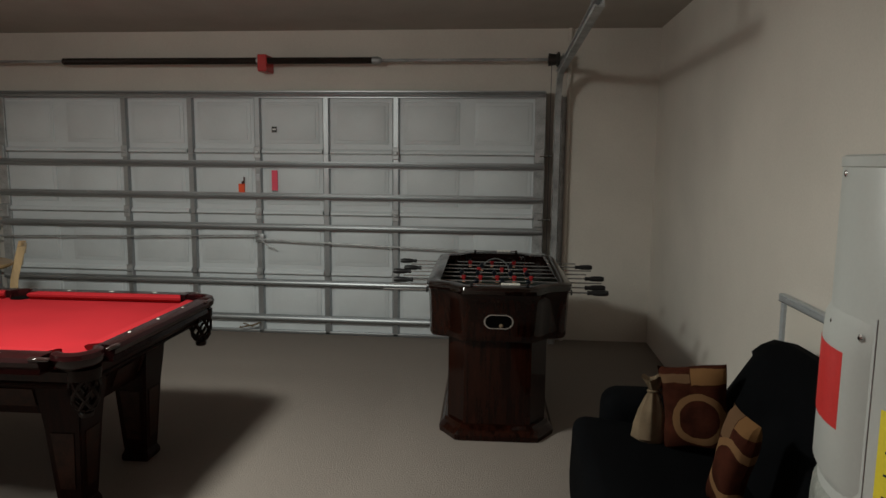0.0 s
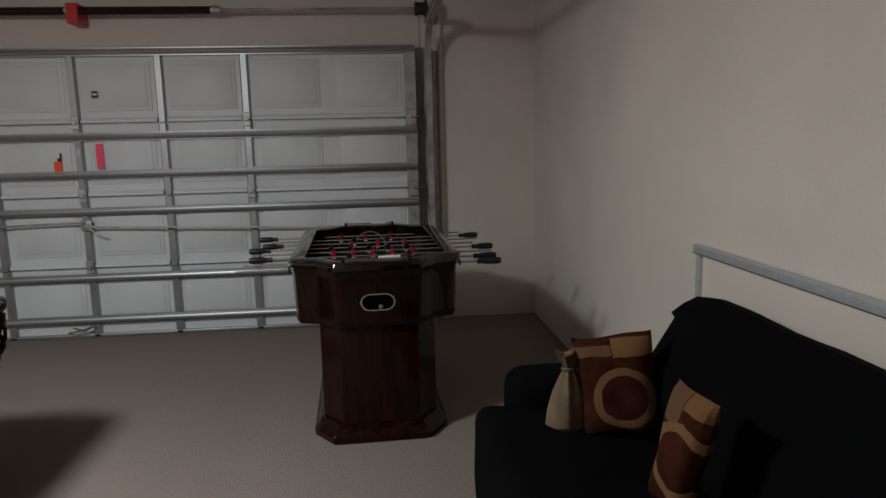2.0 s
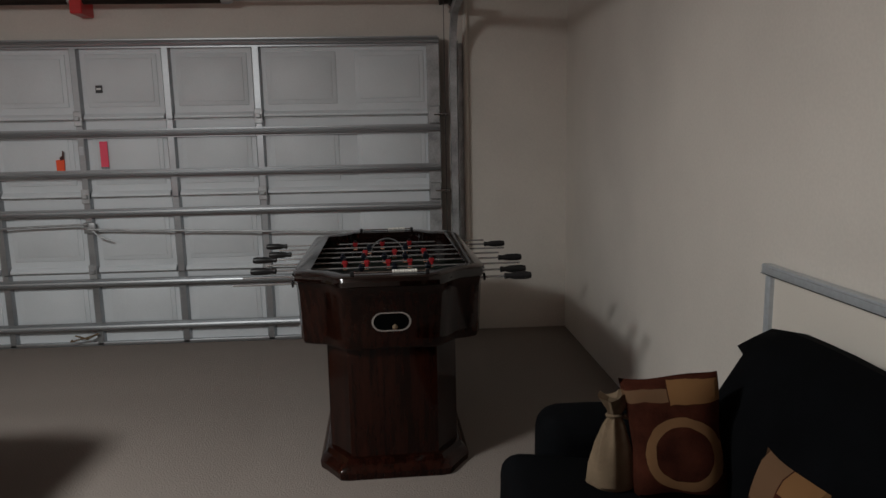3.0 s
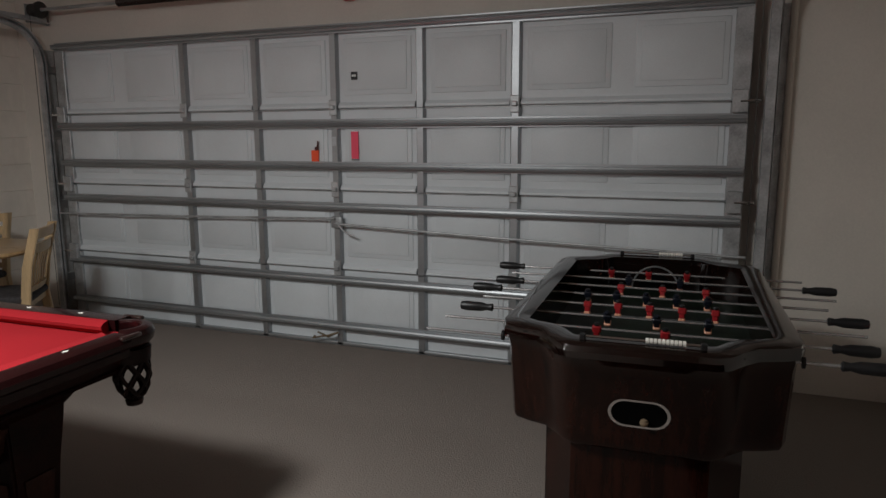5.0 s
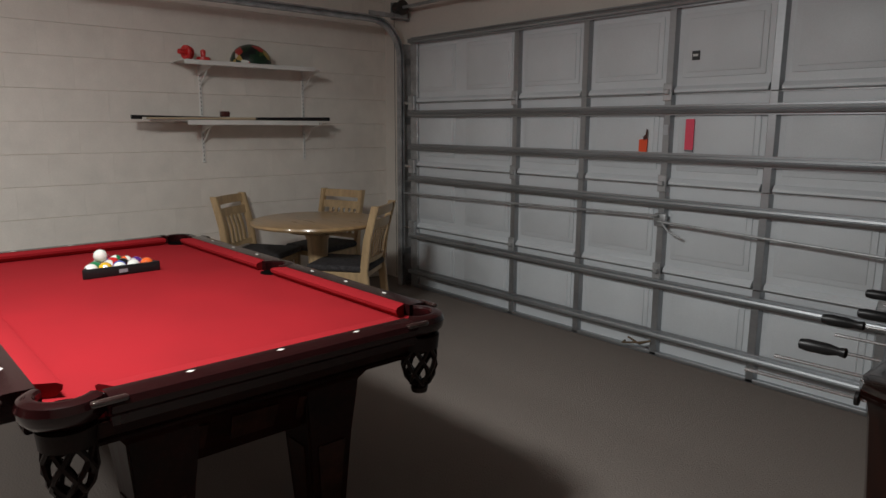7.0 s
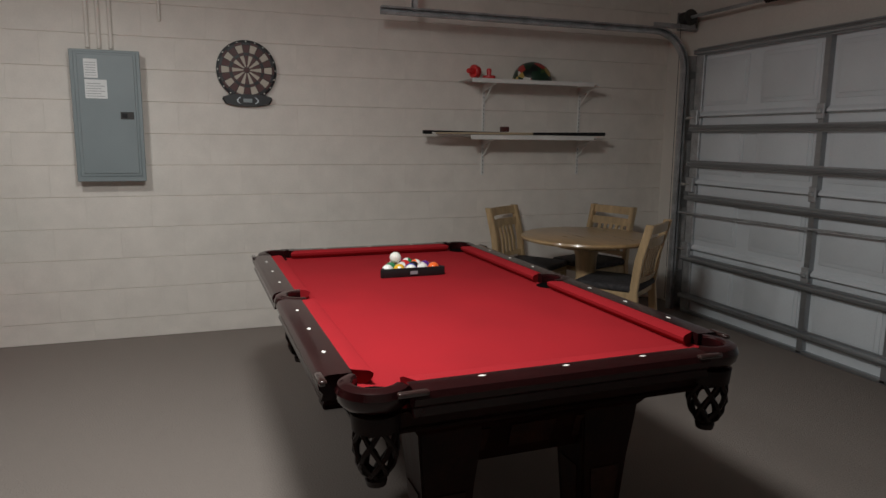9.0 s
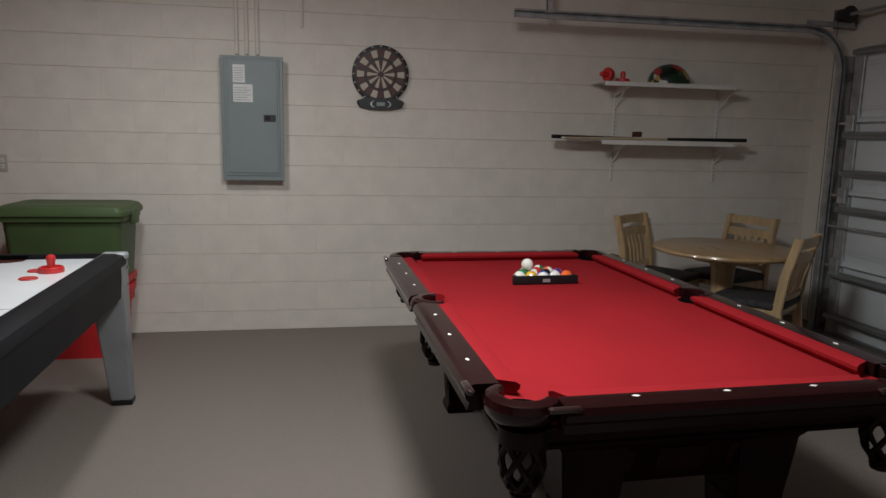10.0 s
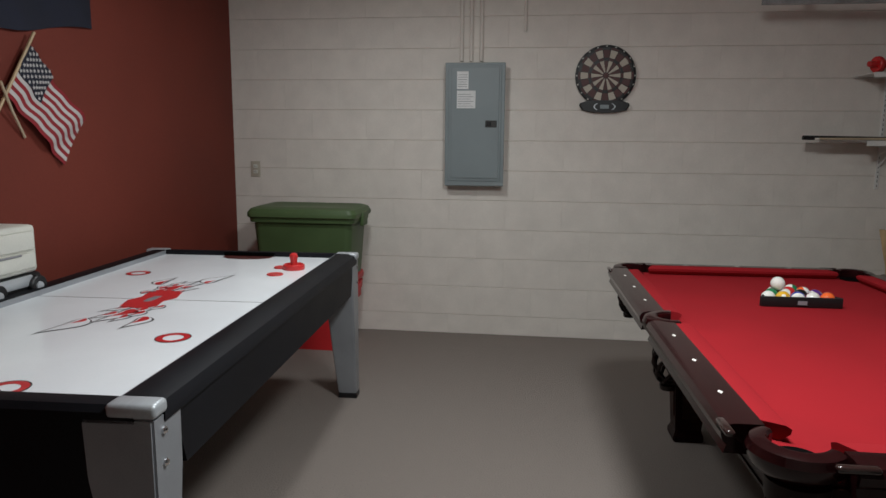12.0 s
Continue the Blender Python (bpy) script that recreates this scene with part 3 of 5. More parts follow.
BALL_COLOURS = {"yellow": (0.75, 0.42, 0.03), "blue": (0.02, 0.05, 0.35), "red": (0.6, 0.03, 0.03), "purple": (0.10, 0.03, 0.22), "orange": (0.85, 0.14, 0.03), "green": (0.02, 0.18, 0.07), "maroon": (0.22, 0.02, 0.04), "black": (0.015, 0.015, 0.015), "white": (0.82, 0.81, 0.76)}
BALL_MATS = {k: glossy(k + "_ball_resin", v, 0.08, coat=0.5) for k, v in BALL_COLOURS.items()}
R_BALL = 0.0286


def ball(at, colour, striped=False, turn=(0, 0, 0)):
    bm = bmesh.new()
    bmesh.ops.create_uvsphere(bm, u_segments=24, v_segments=14, radius=R_BALL)
    base = "white" if striped else colour
    words = "glossy white pool ball with a %s stripe" % colour if striped else "glossy solid %s pool ball" % colour
    o = solid("pool_ball", bm, BALL_MATS[base], words + " on the red cloth", "pool ball", POOL @ pose(*at, *turn), "pool balls")
    if striped:
        zs = [R_BALL * 0.38 * (i / 4 - 1) for i in range(9)]
        part("stripe", lathe(bmesh.new(), [(math.sqrt(R_BALL ** 2 - z * z) + 0.0003, z) for z in zs], 24), BALL_MATS[colour], o)
    elif colour != "white":
        part("number_disc", lathe(bmesh.new(), [(0.009, R_BALL - 0.0025), (0.008, R_BALL - 0.0006), (0.001, R_BALL + 0.0004)], 14), BALL_MATS["white"], o)
    return o


rack_x, RACK_Y, zb = -0.385, 0.036, 0.765 + R_BALL
order = [("white", 0), ("yellow", 0), ("blue", 1), ("maroon", 1), ("orange", 0), ("green", 0), ("red", 1), ("black", 0), ("purple", 1), ("yellow", 1), ("red", 0), ("orange", 1), ("blue", 0), ("green", 1), ("maroon", 0)]
i = 0
for row in range(5):
    for k in range(5 - row):
        c, st = order[i]
        ball((rack_x - 0.035 - row * R_BALL * 1.74, RACK_Y + (k - (4 - row) / 2) * R_BALL * 2.02, zb), c, bool(st), (37 * i % 180, 53 * i % 180, 29 * i % 180))
        i += 1
ball((rack_x - 0.035 - 2.32 * R_BALL, RACK_Y + (0.5 - 1.5) * R_BALL * 2.02, zb + R_BALL * 1.63), "white")


def rack():
    t = thing("ball_rack", "black plastic triangle rack on the red cloth", "ball rack", POOL @ pose(rack_x, RACK_Y, 0.7655))
    c = [Vector((0.004, 0.156, 0)), Vector((0.004, -0.156, 0)), Vector((-0.268, 0.0, 0))]
    for a, b in zip(c, c[1:] + c[:1]):
        d = (b - a)
        bm = boxes((0.0, d.length, -0.006, 0.006, 0.0, 0.042, 0.004, 2))
        part("rack_side", bm, M_BLACK, t, m=Matrix.Translation(a) @ d.to_track_quat("X", "Z").to_matrix().to_4x4())
    part("rack_badge", boxes((0.0145, 0.0155, -0.018, 0.018, 0.012, 0.028)), M_GREYINK, t)


rack()


# ---- table football ----
def foosball(m):
    t = thing("foosball_table", "dark espresso wooden foosball table on a pedestal base", "foosball table", m)
    quarter = [(0.406, 0.0), (0.406, 0.32), (0.405, 0.53), (0.389, 0.580), (0.346, 0.604), (0.287, 0.625), (0.246, 0.674), (0.215, 0.722), (0.182, 0.740)]
    out = quarter + [(-x, y) for x, y in reversed(quarter)]
    out = out + [(-x, -y) for x, y in out[1:-1]]

    def ring(f, z, fy=None):
        return [Vector((x * f, y * (f if fy is None else fy), z)) for x, y in out]

    def inner(z):
        return [Vector((max(-0.330, min(0.330, x * 0.85)), max(-0.645, min(0.645, y * 0.88)), z)) for x, y in out]

    part("body", loft(bmesh.new(), [ring(0.945, 0.565, 0.848), ring(0.957, 0.577, 0.86), ring(0.958, 0.61, 0.866), ring(0.97, 0.80, 0.925), ring(0.975, 0.83, 0.955), ring(0.975, 0.845, 0.972)], True, False), M_ESPRESSO, t)
    rim = [ring(0.975, 0.845, 0.972), ring(0.998, 0.852), ring(1.0, 0.870), ring(0.99, 0.884), ring(0.965, 0.890), [Vector((0.35 * a.x + 0.65 * b.x, 0.35 * a.y + 0.65 * b.y, 0.892)) for a, b in zip(ring(1, 0), inner(0))], inner(0.886), inner(0.74)]
    part("rim", loft(bmesh.new(), rim, False, False), M_RIM, t, "thick polished rim")
    part("playfield", loft(bmesh.new(), [inner(0.733), inner(0.742)]), M_FIELD, t, "dark green playfield")
    for s in (-1, 1):
        part("goal_arch", tube(bmesh.new(), [(0.10 * math.cos(a), s * 0.640, 0.745 + 0.105 * math.sin(a)) for a in [math.pi * i / 18 for i in range(19)]], 0.004, 6), M_GALV, t, "dull metal goal arch")
        # black plate paints the dark inside of the goal
        part("goal_mouth", prism(bmesh.new(), [(0.075 * math.cos(a), 0.743 + 0.075 * math.sin(a)) for a in [math.pi * i / 12 for i in range(13)]], "y", s * 0.6435, s * 0.650), M_PIT, t)
    for y in (-0.155, 0.155):
        part("field_line", boxes((-0.32, 0.32, y - 0.002, y + 0.002, 0.742, 0.7425)), M_GREYINK, t)
    ped = [(0.280, 0.0), (0.280, 0.42), (0.280, 0.465), (0.252, 0.50), (0.209, 0.56), (0.187, 0.592), (0.16, 0.598)]
    po = ped + [(-x, y) for x, y in reversed(ped)]
    po = po + [(-x, -y) for x, y in po[1:-1]]

    def pr(d, z):
        return [Vector((x + d * (1 if x > 0 else -1), y + d * (y / 0.598), z)) for x, y in po]

    part("pedestal", loft(bmesh.new(), [pr(0.0, 0.075), pr(0.0, 0.58)]), M_ESPRESSO, t)
    part("plinth", loft(bmesh.new(), [pr(0.045, 0.0), pr(0.048, 0.03), pr(0.036, 0.05), pr(0.02, 0.06), pr(0.012, 0.08), pr(0.0, 0.084)]), M_ESPRESSO, t)
    for s in (-1, 1):
        yf, tilt = s * 0.656, pose(0, s * 0.656, 0.688, -s * 14.0)
        bm = bmesh.new()
        pts = [Vector((0.036 + 0.041 * math.cos(a), 0, 0.041 * math.sin(a))) for a in [math.pi / 2 - math.pi * i / 10 for i in range(11)]] + [Vector((-0.036 + 0.041 * math.cos(a), 0, 0.041 * math.sin(a))) for a in [-math.pi / 2 - math.pi * i / 10 for i in range(11)]]
        n = len(pts)
        rings = []
        for i in range(n + 1):
            p = pts[i % n]
            o = p.normalized()
            rings.append([p + o * 0.004 + Vector((0, s * 0.004, 0)), p + o * 0.004 - Vector((0, s * 0.004, 0)), p - o * 0.004 - Vector((0, s * 0.004, 0)), p - o * 0.004 + Vector((0, s * 0.004, 0))])
        loft(bm, rings, False, False)
        part("ball_return_ring", bm, M_CHROME, t, "chrome oval ball return trim", tilt)
        bm = bmesh.new()
        loft(bm, [[Vector((p.x, -s * 0.004, p.z)) for p in pts], [Vector((p.x, s * 0.0034, p.z)) for p in pts]])
        # no real hole: a black plate just proud of the body paints its darkness
        part("ball_return", bm, M_PIT, t, "", tilt)
        if s < 0:
            part("ball", lathe(bmesh.new(), [(0.001, -0.012), (0.009, -0.008), (0.012, 0), (0.009, 0.008), (0.001, 0.012)], 12, (0.014, yf - 0.001, 0.664)), M_TAN, t, "small cork ball in the return")
        bar = part("score_rod", tube(bmesh.new(), [(-0.15, s * 0.688, 0.899), (0.15, s * 0.688, 0.899)], 0.004), M_CHROME, t)
        for x in (-0.15, 0.15):
            part("score_post", boxes((x - 0.008, x + 0.008, s * 0.688 - 0.01, s * 0.688 + 0.01, 0.886, 0.906, 0.003, 1)), M_BLACK, bar)
        for k in range(10):
            part("score_bead", lathe(bmesh.new(), [(0.004, -0.005), (0.0072, -0.004), (0.0072, 0.003), (0.004, 0.004)], 10, (0.014 + 0.0100 * k, s * 0.688, 0.901), "x"), M_IVORY, bar)
    man = {}
    for key, mt in (("red", M_MANRED), ("dark", M_MANBLUE)):
        bm = bmesh.new()
        box(bm, -0.012, 0.012, -0.010, 0.010, -0.024, 0.010, 0.004, 1)
        box(bm, -0.008, 0.008, -0.008, 0.011, -0.050, -0.022, 0.003, 1)
        man[key] = to_mesh("player", bm, mt)
    head = {k: to_mesh("player_head", lathe(bmesh.new(), [(0.001, 0.010), (0.007, 0.012), (0.009, 0.019), (0.007, 0.026), (0.001, 0.029)], 10), mt) for k, mt in (("red", M_BLACK), ("dark", M_MANBLUE))}
    foot = to_mesh("player_foot", boxes((-0.010, 0.010, -0.012, 0.014, -0.064, -0.048, 0.004, 1)), M_SKIN)
    grip = bmesh.new()
    lathe(grip, [(0.008, 0.0), (0.014, 0.004), (0.011, 0.022), (0.0165, 0.045), (0.0175, 0.095), (0.014, 0.115), (0.008, 0.118)], 12, axis="x")
    grip = to_mesh("handle", grip, M_BLACK)
    rows = [("dark", 3, 1, -0.06), ("red", 2, 1, -0.05), ("dark", 3, -1, 0.03), ("red", 5, 1, 0.0), ("dark", 5, -1, -0.02), ("red", 3, -1, 0.04), ("dark", 2, 1, 0.0), ("red", 3, -1, -0.03)]
    for k, (key, n, s, sh) in enumerate(rows):
        y = -0.5425 + 0.155 * k
        rod = part("rod", tube(bmesh.new(), [(-0.59, 0, 0), (0.59, 0, 0)], 0.0046, 8), M_ROD, t, m=pose(sh * 0.9, y, 0.836))
        part("handle", grip, None, rod, m=pose(s * 0.54, 0, 0, 0, 0, 0 if s > 0 else 180))
        for q in (-1, 1):
            part("bushing", lathe(bmesh.new(), [(0.007, 0.0), (0.016, 0.001), (0.016, 0.008), (0.007, 0.010)], 12, (q * 0.396 - sh * 0.9 - (0.01 if q < 0 else 0), 0, 0), "x"), M_BLACK, rod)
        gap = {2: 0.2, 3: 0.155, 5: 0.105}[n]
        tilt = (-25, 12, 30, -8, 18, -30, 6, 22)[k]
        for j in range(n):
            p = part("player", man[key], None, rod, m=pose((j - (n - 1) / 2) * gap, 0, 0.004, tilt) @ Matrix.Diagonal((1.12, 1.0, 0.62, 1)))
            part("player_head", head[key], None, rod, m=pose((j - (n - 1) / 2) * gap, 0, 0.004, tilt) @ Matrix.Diagonal((1.12, 1.0, 0.62, 1)))
            part("player_foot", foot, None, rod, m=pose((j - (n - 1) / 2) * gap, 0, 0.004, tilt) @ Matrix.Diagonal((1.12, 1.0, 0.62, 1)))
    return t


foosball(pose(-0.092, 4.315, 0, 0, 0, 2.0))


# ---- air hockey ----
def flame(bm, x, y, ang, size, z, inset=0.0):
    """A flat tongue of flame with a curled tip."""
    k, left, right = 12, [], []
    for i in range(k + 1):
        u = i / k
        cx, cy = size * u, size * 0.10 * math.sin(u * math.pi * 1.5)
        w = size * 0.23 * math.sin(math.pi * min(1.0, u ** 0.75 * 0.93 + 0.07)) * (1 - u) ** 0.35 - inset
        w = max(w, 0.0004)
        left.append((cx, cy + w))
        right.append((cx, cy - w))
    c, s = math.cos(radians(ang)), math.sin(radians(ang))
    a = [bm.verts.new((x + p * c - q * s, y + p * s + q * c, z)) for p, q in left]
    b = [bm.verts.new((x + p * c - q * s, y + p * s + q * c, z)) for p, q in right]
    for i in range(k):
        bm.faces.new((b[i], b[i + 1], a[i + 1], a[i]))


def annulus(bm, x, y, r0, r1, z, seg=36, a0=0, a1=360):
    n = seg
    rings = [[Vector((x + q * math.cos(radians(a0 + (a1 - a0) * i / n)), y + q * math.sin(radians(a0 + (a1 - a0) * i / n)), z)) for q in (r0, r1)] for i in range(n + 1)]
    return loft(bm, rings, False, False, False)


def air_hockey(m):
    t = thing("air_hockey_table", "air hockey table with white top, charcoal sides and silver legs", "air hockey table", m)
    L, W, Z = 1.105, 0.592, 0.81
    zs = 0.786
    top = part("playing_top", boxes((-L + 0.04, L - 0.04, -W + 0.09, W - 0.09, zs - 0.03, zs)), M_HOCKEY, t, "glossy white playing top")
    part("centre_line", boxes((-0.003, 0.003, -W + 0.105, W - 0.105, zs, zs + 0.0006)), M_GREYINK, top)
    for x, y in ((0.50, 0.335), (-0.50, -0.335), (-0.5, 0.335), (0.5, -0.335)):
        if (x > 0) == (y > 0):
            part("face_off_ring", annulus(bmesh.new(), x, y, 0.032, 0.053, zs + 0.0008), M_REDINK, top)
            part("face_off_ring", annulus(bmesh.new(), x, y, 0.0525, 0.0555, zs + 0.0014), M_BLKINK, top)
    part("face_off_ring", annulus(bmesh.new(), 0.975, 0.135, 0.032, 0.053, zs + 0.0008), M_REDINK, top)
    part("face_off_ring", annulus(bmesh.new(), 0.975, 0.135, 0.0525, 0.0565, zs + 0.0014), M_BLKINK, top)
    for s in (0, 180):
        for (x, y, a, z) in ((0.31, -0.078, -8, 0.23), (0.16, 0.01, -5, 0.28), (0.11, -0.025, -27, 0.17), (0.26, 0.113, 4, 0.22), (0.18, 0.065, -12, 0.17), (0.09, 0.095, -18, 0.14), (0.24, 0.03, 3, 0.15), (0.12, 0.04, -3, 0.20), (0.20, -0.03, -14, 0.17)):
            c = math.cos(radians(s))
            far = math.hypot(x, y) > 0.30
            for nm, mt, k, h, ins in (("flame_outline", M_BLKINK, 1.0, 0.0006, 0.0), ("flame_fill", M_HOCKEY, 0.97, 0.0010, 0.0065), ("flame_heart", M_REDINK, 0.42 if far else 0.66, 0.0014, 0.006)):
                one = bmesh.new()
                flame(one, c * x, c * y, a + s, z * k * (0.95 if far else 0.78), zs + h, ins)
                part(nm, one, mt, top)
    lg = bmesh.new()
    prism(lg, [(0.150, 0.02), (0.11, 0.075), (0.03, 0.06), (-0.03, 0.085), (-0.13, 0.06), (-0.160, -0.02), (-0.11, -0.075), (-0.03, -0.06), (0.03, -0.085), (0.13, -0.06)], "z", zs + 0.001, zs + 0.0022)
    part("logo", lg, M_REDINK, top, "red logo shape")
    part("logo", prism(bmesh.new(), [(0.05, 0.008), (0.015, 0.018), (-0.05, 0.014), (-0.045, -0.012), (0.008, -0.018), (0.048, -0.012)], "z", zs + 0.0021, zs + 0.003), M_GREYINK, top)
    for s in (-1, 1):
        prof = [(s * (W - 0.113), zs), (s * (W - 0.110), Z - 0.002), (s * (W - 0.104), Z), (s * (W - 0.045), Z - 0.001), (s * (W - 0.012), Z - 0.012), (s * W, Z - 0.035), (s * W, 0.755), (s * (W - 0.113), 0.755)]
        part("long_rail", prism(bmesh.new(), prof, "x", -L + 0.05, L - 0.05), M_CHAR, t)
        part("rail_liner", boxes((-L + 0.06, L - 0.06, s * (W - 0.1145), s * (W - 0.1115), zs, Z - 0.003)), M_SILVER, t, "pale inner rail liner")
        prof = [(s * (L - 0.063), zs), (s * (L - 0.06), Z - 0.002), (s * (L - 0.054), Z), (s * (L - 0.012), Z - 0.004), (s * L, Z - 0.02), (s * L, 0.765), (s * (L - 0.063), 0.765)]
        part("end_rail", prism(bmesh.new(), prof, "y", -W + 0.05, W - 0.05), M_CHAR, t)
        part("goal", prism(bmesh.new(), [(s * (L - 0.064), -0.135), (s * (L - 0.115), -0.132), (s * (L - 0.155), -0.08), (s * (L - 0.168), 0.0), (s * (L - 0.155), 0.08), (s * (L - 0.115), 0.132), (s * (L - 0.064), 0.135)], "z", zs - 0.004, zs + 0.001), M_MAROON, t, "dark goal mouth")
        # black bar paints the shade in the goal slot
        part("goal_slot", boxes((s * (L - 0.067), s * (L - 0.058), -0.14, 0.14, zs, Z - 0.004)), M_PIT, t)
        side = [(-L + 0.11, 0.765), (-L + 0.16, 0.60), (L - 0.16, 0.60), (L - 0.11, 0.765)]
        part("side_panel", prism(bmesh.new(), side, "y", s * (W - 0.008), s * (W - 0.035)), M_CHAR, t)
        part("end_panel", boxes((s * (L - 0.035), s * (L - 0.015), -W + 0.155, W - 0.155, 0.50, 0.765, 0.004, 1)), M_CHAR, t)
    for sx in (-1, 1):
        for sy in (-1, 1):
            bm = bmesh.new()
            rows = ((0.078, 0.100, 0.025), (0.084, 0.104, 0.06), (0.118, 0.148, 0.50), (0.135, 0.170, 0.62), (0.138, 0.176, 0.778))
            loft(bm, [[Vector((sx * (L - w * a), sy * (W - 0.004 - d * b), z)) for a, b in ((0, 0), (1, 0), (1, 1), (0, 1))] for w, d, z in rows])
            bmesh.ops.bevel(bm, geom=bm.edges[:], offset=0.006, segments=2, affect="EDGES")
            leg = part("leg", bm, M_SILVER, t, "silver painted tapered leg")
            part("foot", boxes((sx * (L + 0.0), sx * (L - 0.08), sy * (W - 0.002), sy * (W - 0.106), 0.0, 0.03, 0.004, 1)), M_BLACK, leg, "black rubber foot")
            part("corner_cap", boxes((sx * (L - 0.062), sx * (L + 0.003), sy * (W - 0.118), sy * (W + 0.003), 0.776, Z + 0.002, 0.011, 3)), M_ALU, t, "rounded silver corner cap")
            for z in (0.735, 0.655):
                part("bolt", lathe(bmesh.new(), [(0.010, -0.004), (0.010, 0.003), (0.006, 0.007), (0.001, 0.008)], 12, (0, 0, 0), "y"), M_CHROME, leg, m=pose(sx * (L - 0.045), sy * (W - 0.002), z, 0, 0, 0 if sy > 0 else 180))
    return t


HOCK = pose(-2.7394, 0.447, 0, 0, 0, 2.3)
air_hockey(HOCK)


def mallet(x, y):
    t = thing("air_hockey_mallet", "red plastic mallet standing on the white table top", "mallet", HOCK @ pose(x, y, 0.7865), "air hockey mallets")
    part("skirt", lathe(bmesh.new(), [(0.052, 0.0), (0.054, 0.006), (0.052, 0.022), (0.046, 0.026), (0.040, 0.016), (0.018, 0.014)], 28), M_REDPL, t)
    part("knob", lathe(bmesh.new(), [(0.020, 0.012), (0.016, 0.03), (0.018, 0.05), (0.021, 0.062), (0.018, 0.074), (0.008, 0.08), (0.001, 0.081)], 20), M_REDPL, t)
    return t


mallet(-0.70, 0.355)
solid("puck", lathe(bmesh.new(), [(0.036, 0.0), (0.038, 0.002), (0.038, 0.004), (0.036, 0.006), (0.001, 0.006)], 28), M_REDPL, "thin red plastic puck on the white top", "puck", HOCK @ pose(-0.545, 0.312, 0.7865))
solid("puck", lathe(bmesh.new(), [(0.036, 0.0), (0.038, 0.002), (0.038, 0.004), (0.036, 0.006), (0.001, 0.006)], 28), M_REDPL, "thin red plastic puck on the white top", "puck", HOCK @ pose(-0.725, 0.285, 0.7865))


# ---- storage totes ----
def tote(m, mt, label, lid, hy=0.345):
    t = thing("storage_tote", label, "storage tote", m, "stacked totes")
    hx, h = 0.215, 0.43
    bm = bmesh.new()

    def rr(ax, ay, r, z):
        pts = []
        for cx, cy, a in ((ax - r, ay - r, 0), (-ax + r, ay - r, 90), (-ax + r, -ay + r, 180), (ax - r, -ay + r, 270)):
            pts += arc(cx, cy, r, a, a + 90, 4)
        return [Vector((p[0], p[1], z)) for p in pts]

    part("tub", loft(bm, [rr(hx - 0.03, hy - 0.03, 0.05, 0.0), rr(hx - 0.005, hy - 0.005, 0.05, h - 0.06), rr(hx + 0.015, hy + 0.015, 0.05, h - 0.058), rr(hx + 0.02, hy + 0.02, 0.05, h)]), mt, t)
    if lid:
        part("lid", loft(bmesh.new(), [rr(hx + 0.022, hy + 0.022, 0.05, h - 0.03), rr(hx + 0.03, hy + 0.03, 0.05, h - 0.022), rr(hx + 0.03, hy + 0.03, 0.05, h + 0.002), rr(hx + 0.015, hy + 0.012, 0.05, h + 0.03), rr(hx - 0.02, hy - 0.02, 0.05, h + 0.042), rr(hx - 0.05, hy - 0.05, 0.05, h + 0.034)]), mt, t)
    for s in (-1, 1):
        part("latch", boxes((-0.06, 0.06, s * (hy + 0.012), s * (hy + 0.042), h - 0.09, h + 0.005, 0.008, 2)), mt, t)
    return t


tote(pose(-4.80, 0.425, 0.0), M_REDTOTE, "red plastic storage tote on the carpet under a green one", False, 0.29)
tote(pose(-4.80, 0.42, 0.505), M_GREEN, "lidded dark green plastic storage tote stacked on a red one", True)
solid("tote_lid", boxes((-0.24, 0.24, -0.305, 0.31, 0.0, 0.07, 0.025, 3)), M_REDTOTE, "red plastic lid between the stacked totes", "lid", pose(-4.80, 0.425, 0.432))


# ---- electrical panel, conduits, outlet ----
def breaker_panel():
    t = thing("breaker_panel", "grey steel breaker panel on the block wall", "breaker panel", pose(X0, 1.521, 1.112))
    part("box", boxes((0.0, 0.085, -0.20, 0.20, 0.0, 0.840, 0.004, 1)), M_PANEL, t)
    part("cover", boxes((0.085, 0.094, -0.208, 0.208, -0.004, 0.845, 0.004, 1)), M_PANEL, t)
    part("cover_step", boxes((0.094, 0.099, -0.185, 0.185, 0.03, 0.83, 0.004, 1)), M_PANEL, t)
    door = part("door", boxes((0.099, 0.104, -0.165, 0.17, 0.05, 0.815, 0.003, 1)), M_PANEL, t)
    part("latch", boxes((0.104, 0.108, 0.075, 0.155, 0.405, 0.452, 0.002, 1)), M_DARKMET, door, "black recessed latch")
    part("latch_tab", boxes((0.108, 0.112, 0.085, 0.115, 0.415, 0.442, 0.002, 1)), M_BLACK, door)
    part("label", boxes((0.104, 0.1048, -0.125, -0.045, 0.665, 0.785)), M_PAPER, door, "white paper circuit list")
    part("label", boxes((0.104, 0.1050, -0.125, 0.005, 0.535, 0.655)), M_PAPER, door, "white paper circuit list")
    for k in range(6):
        part("print", boxes((0.1049, 0.1054, -0.118, -0.055, 0.68 + 0.016 * k, 0.683 + 0.016 * k)), M_GREYINK, door)
        part("print", boxes((0.1051, 0.1056, -0.118, -0.01 - 0.02 * (k % 2), 0.548 + 0.016 * k, 0.551 + 0.016 * k)), M_GREYINK, door)


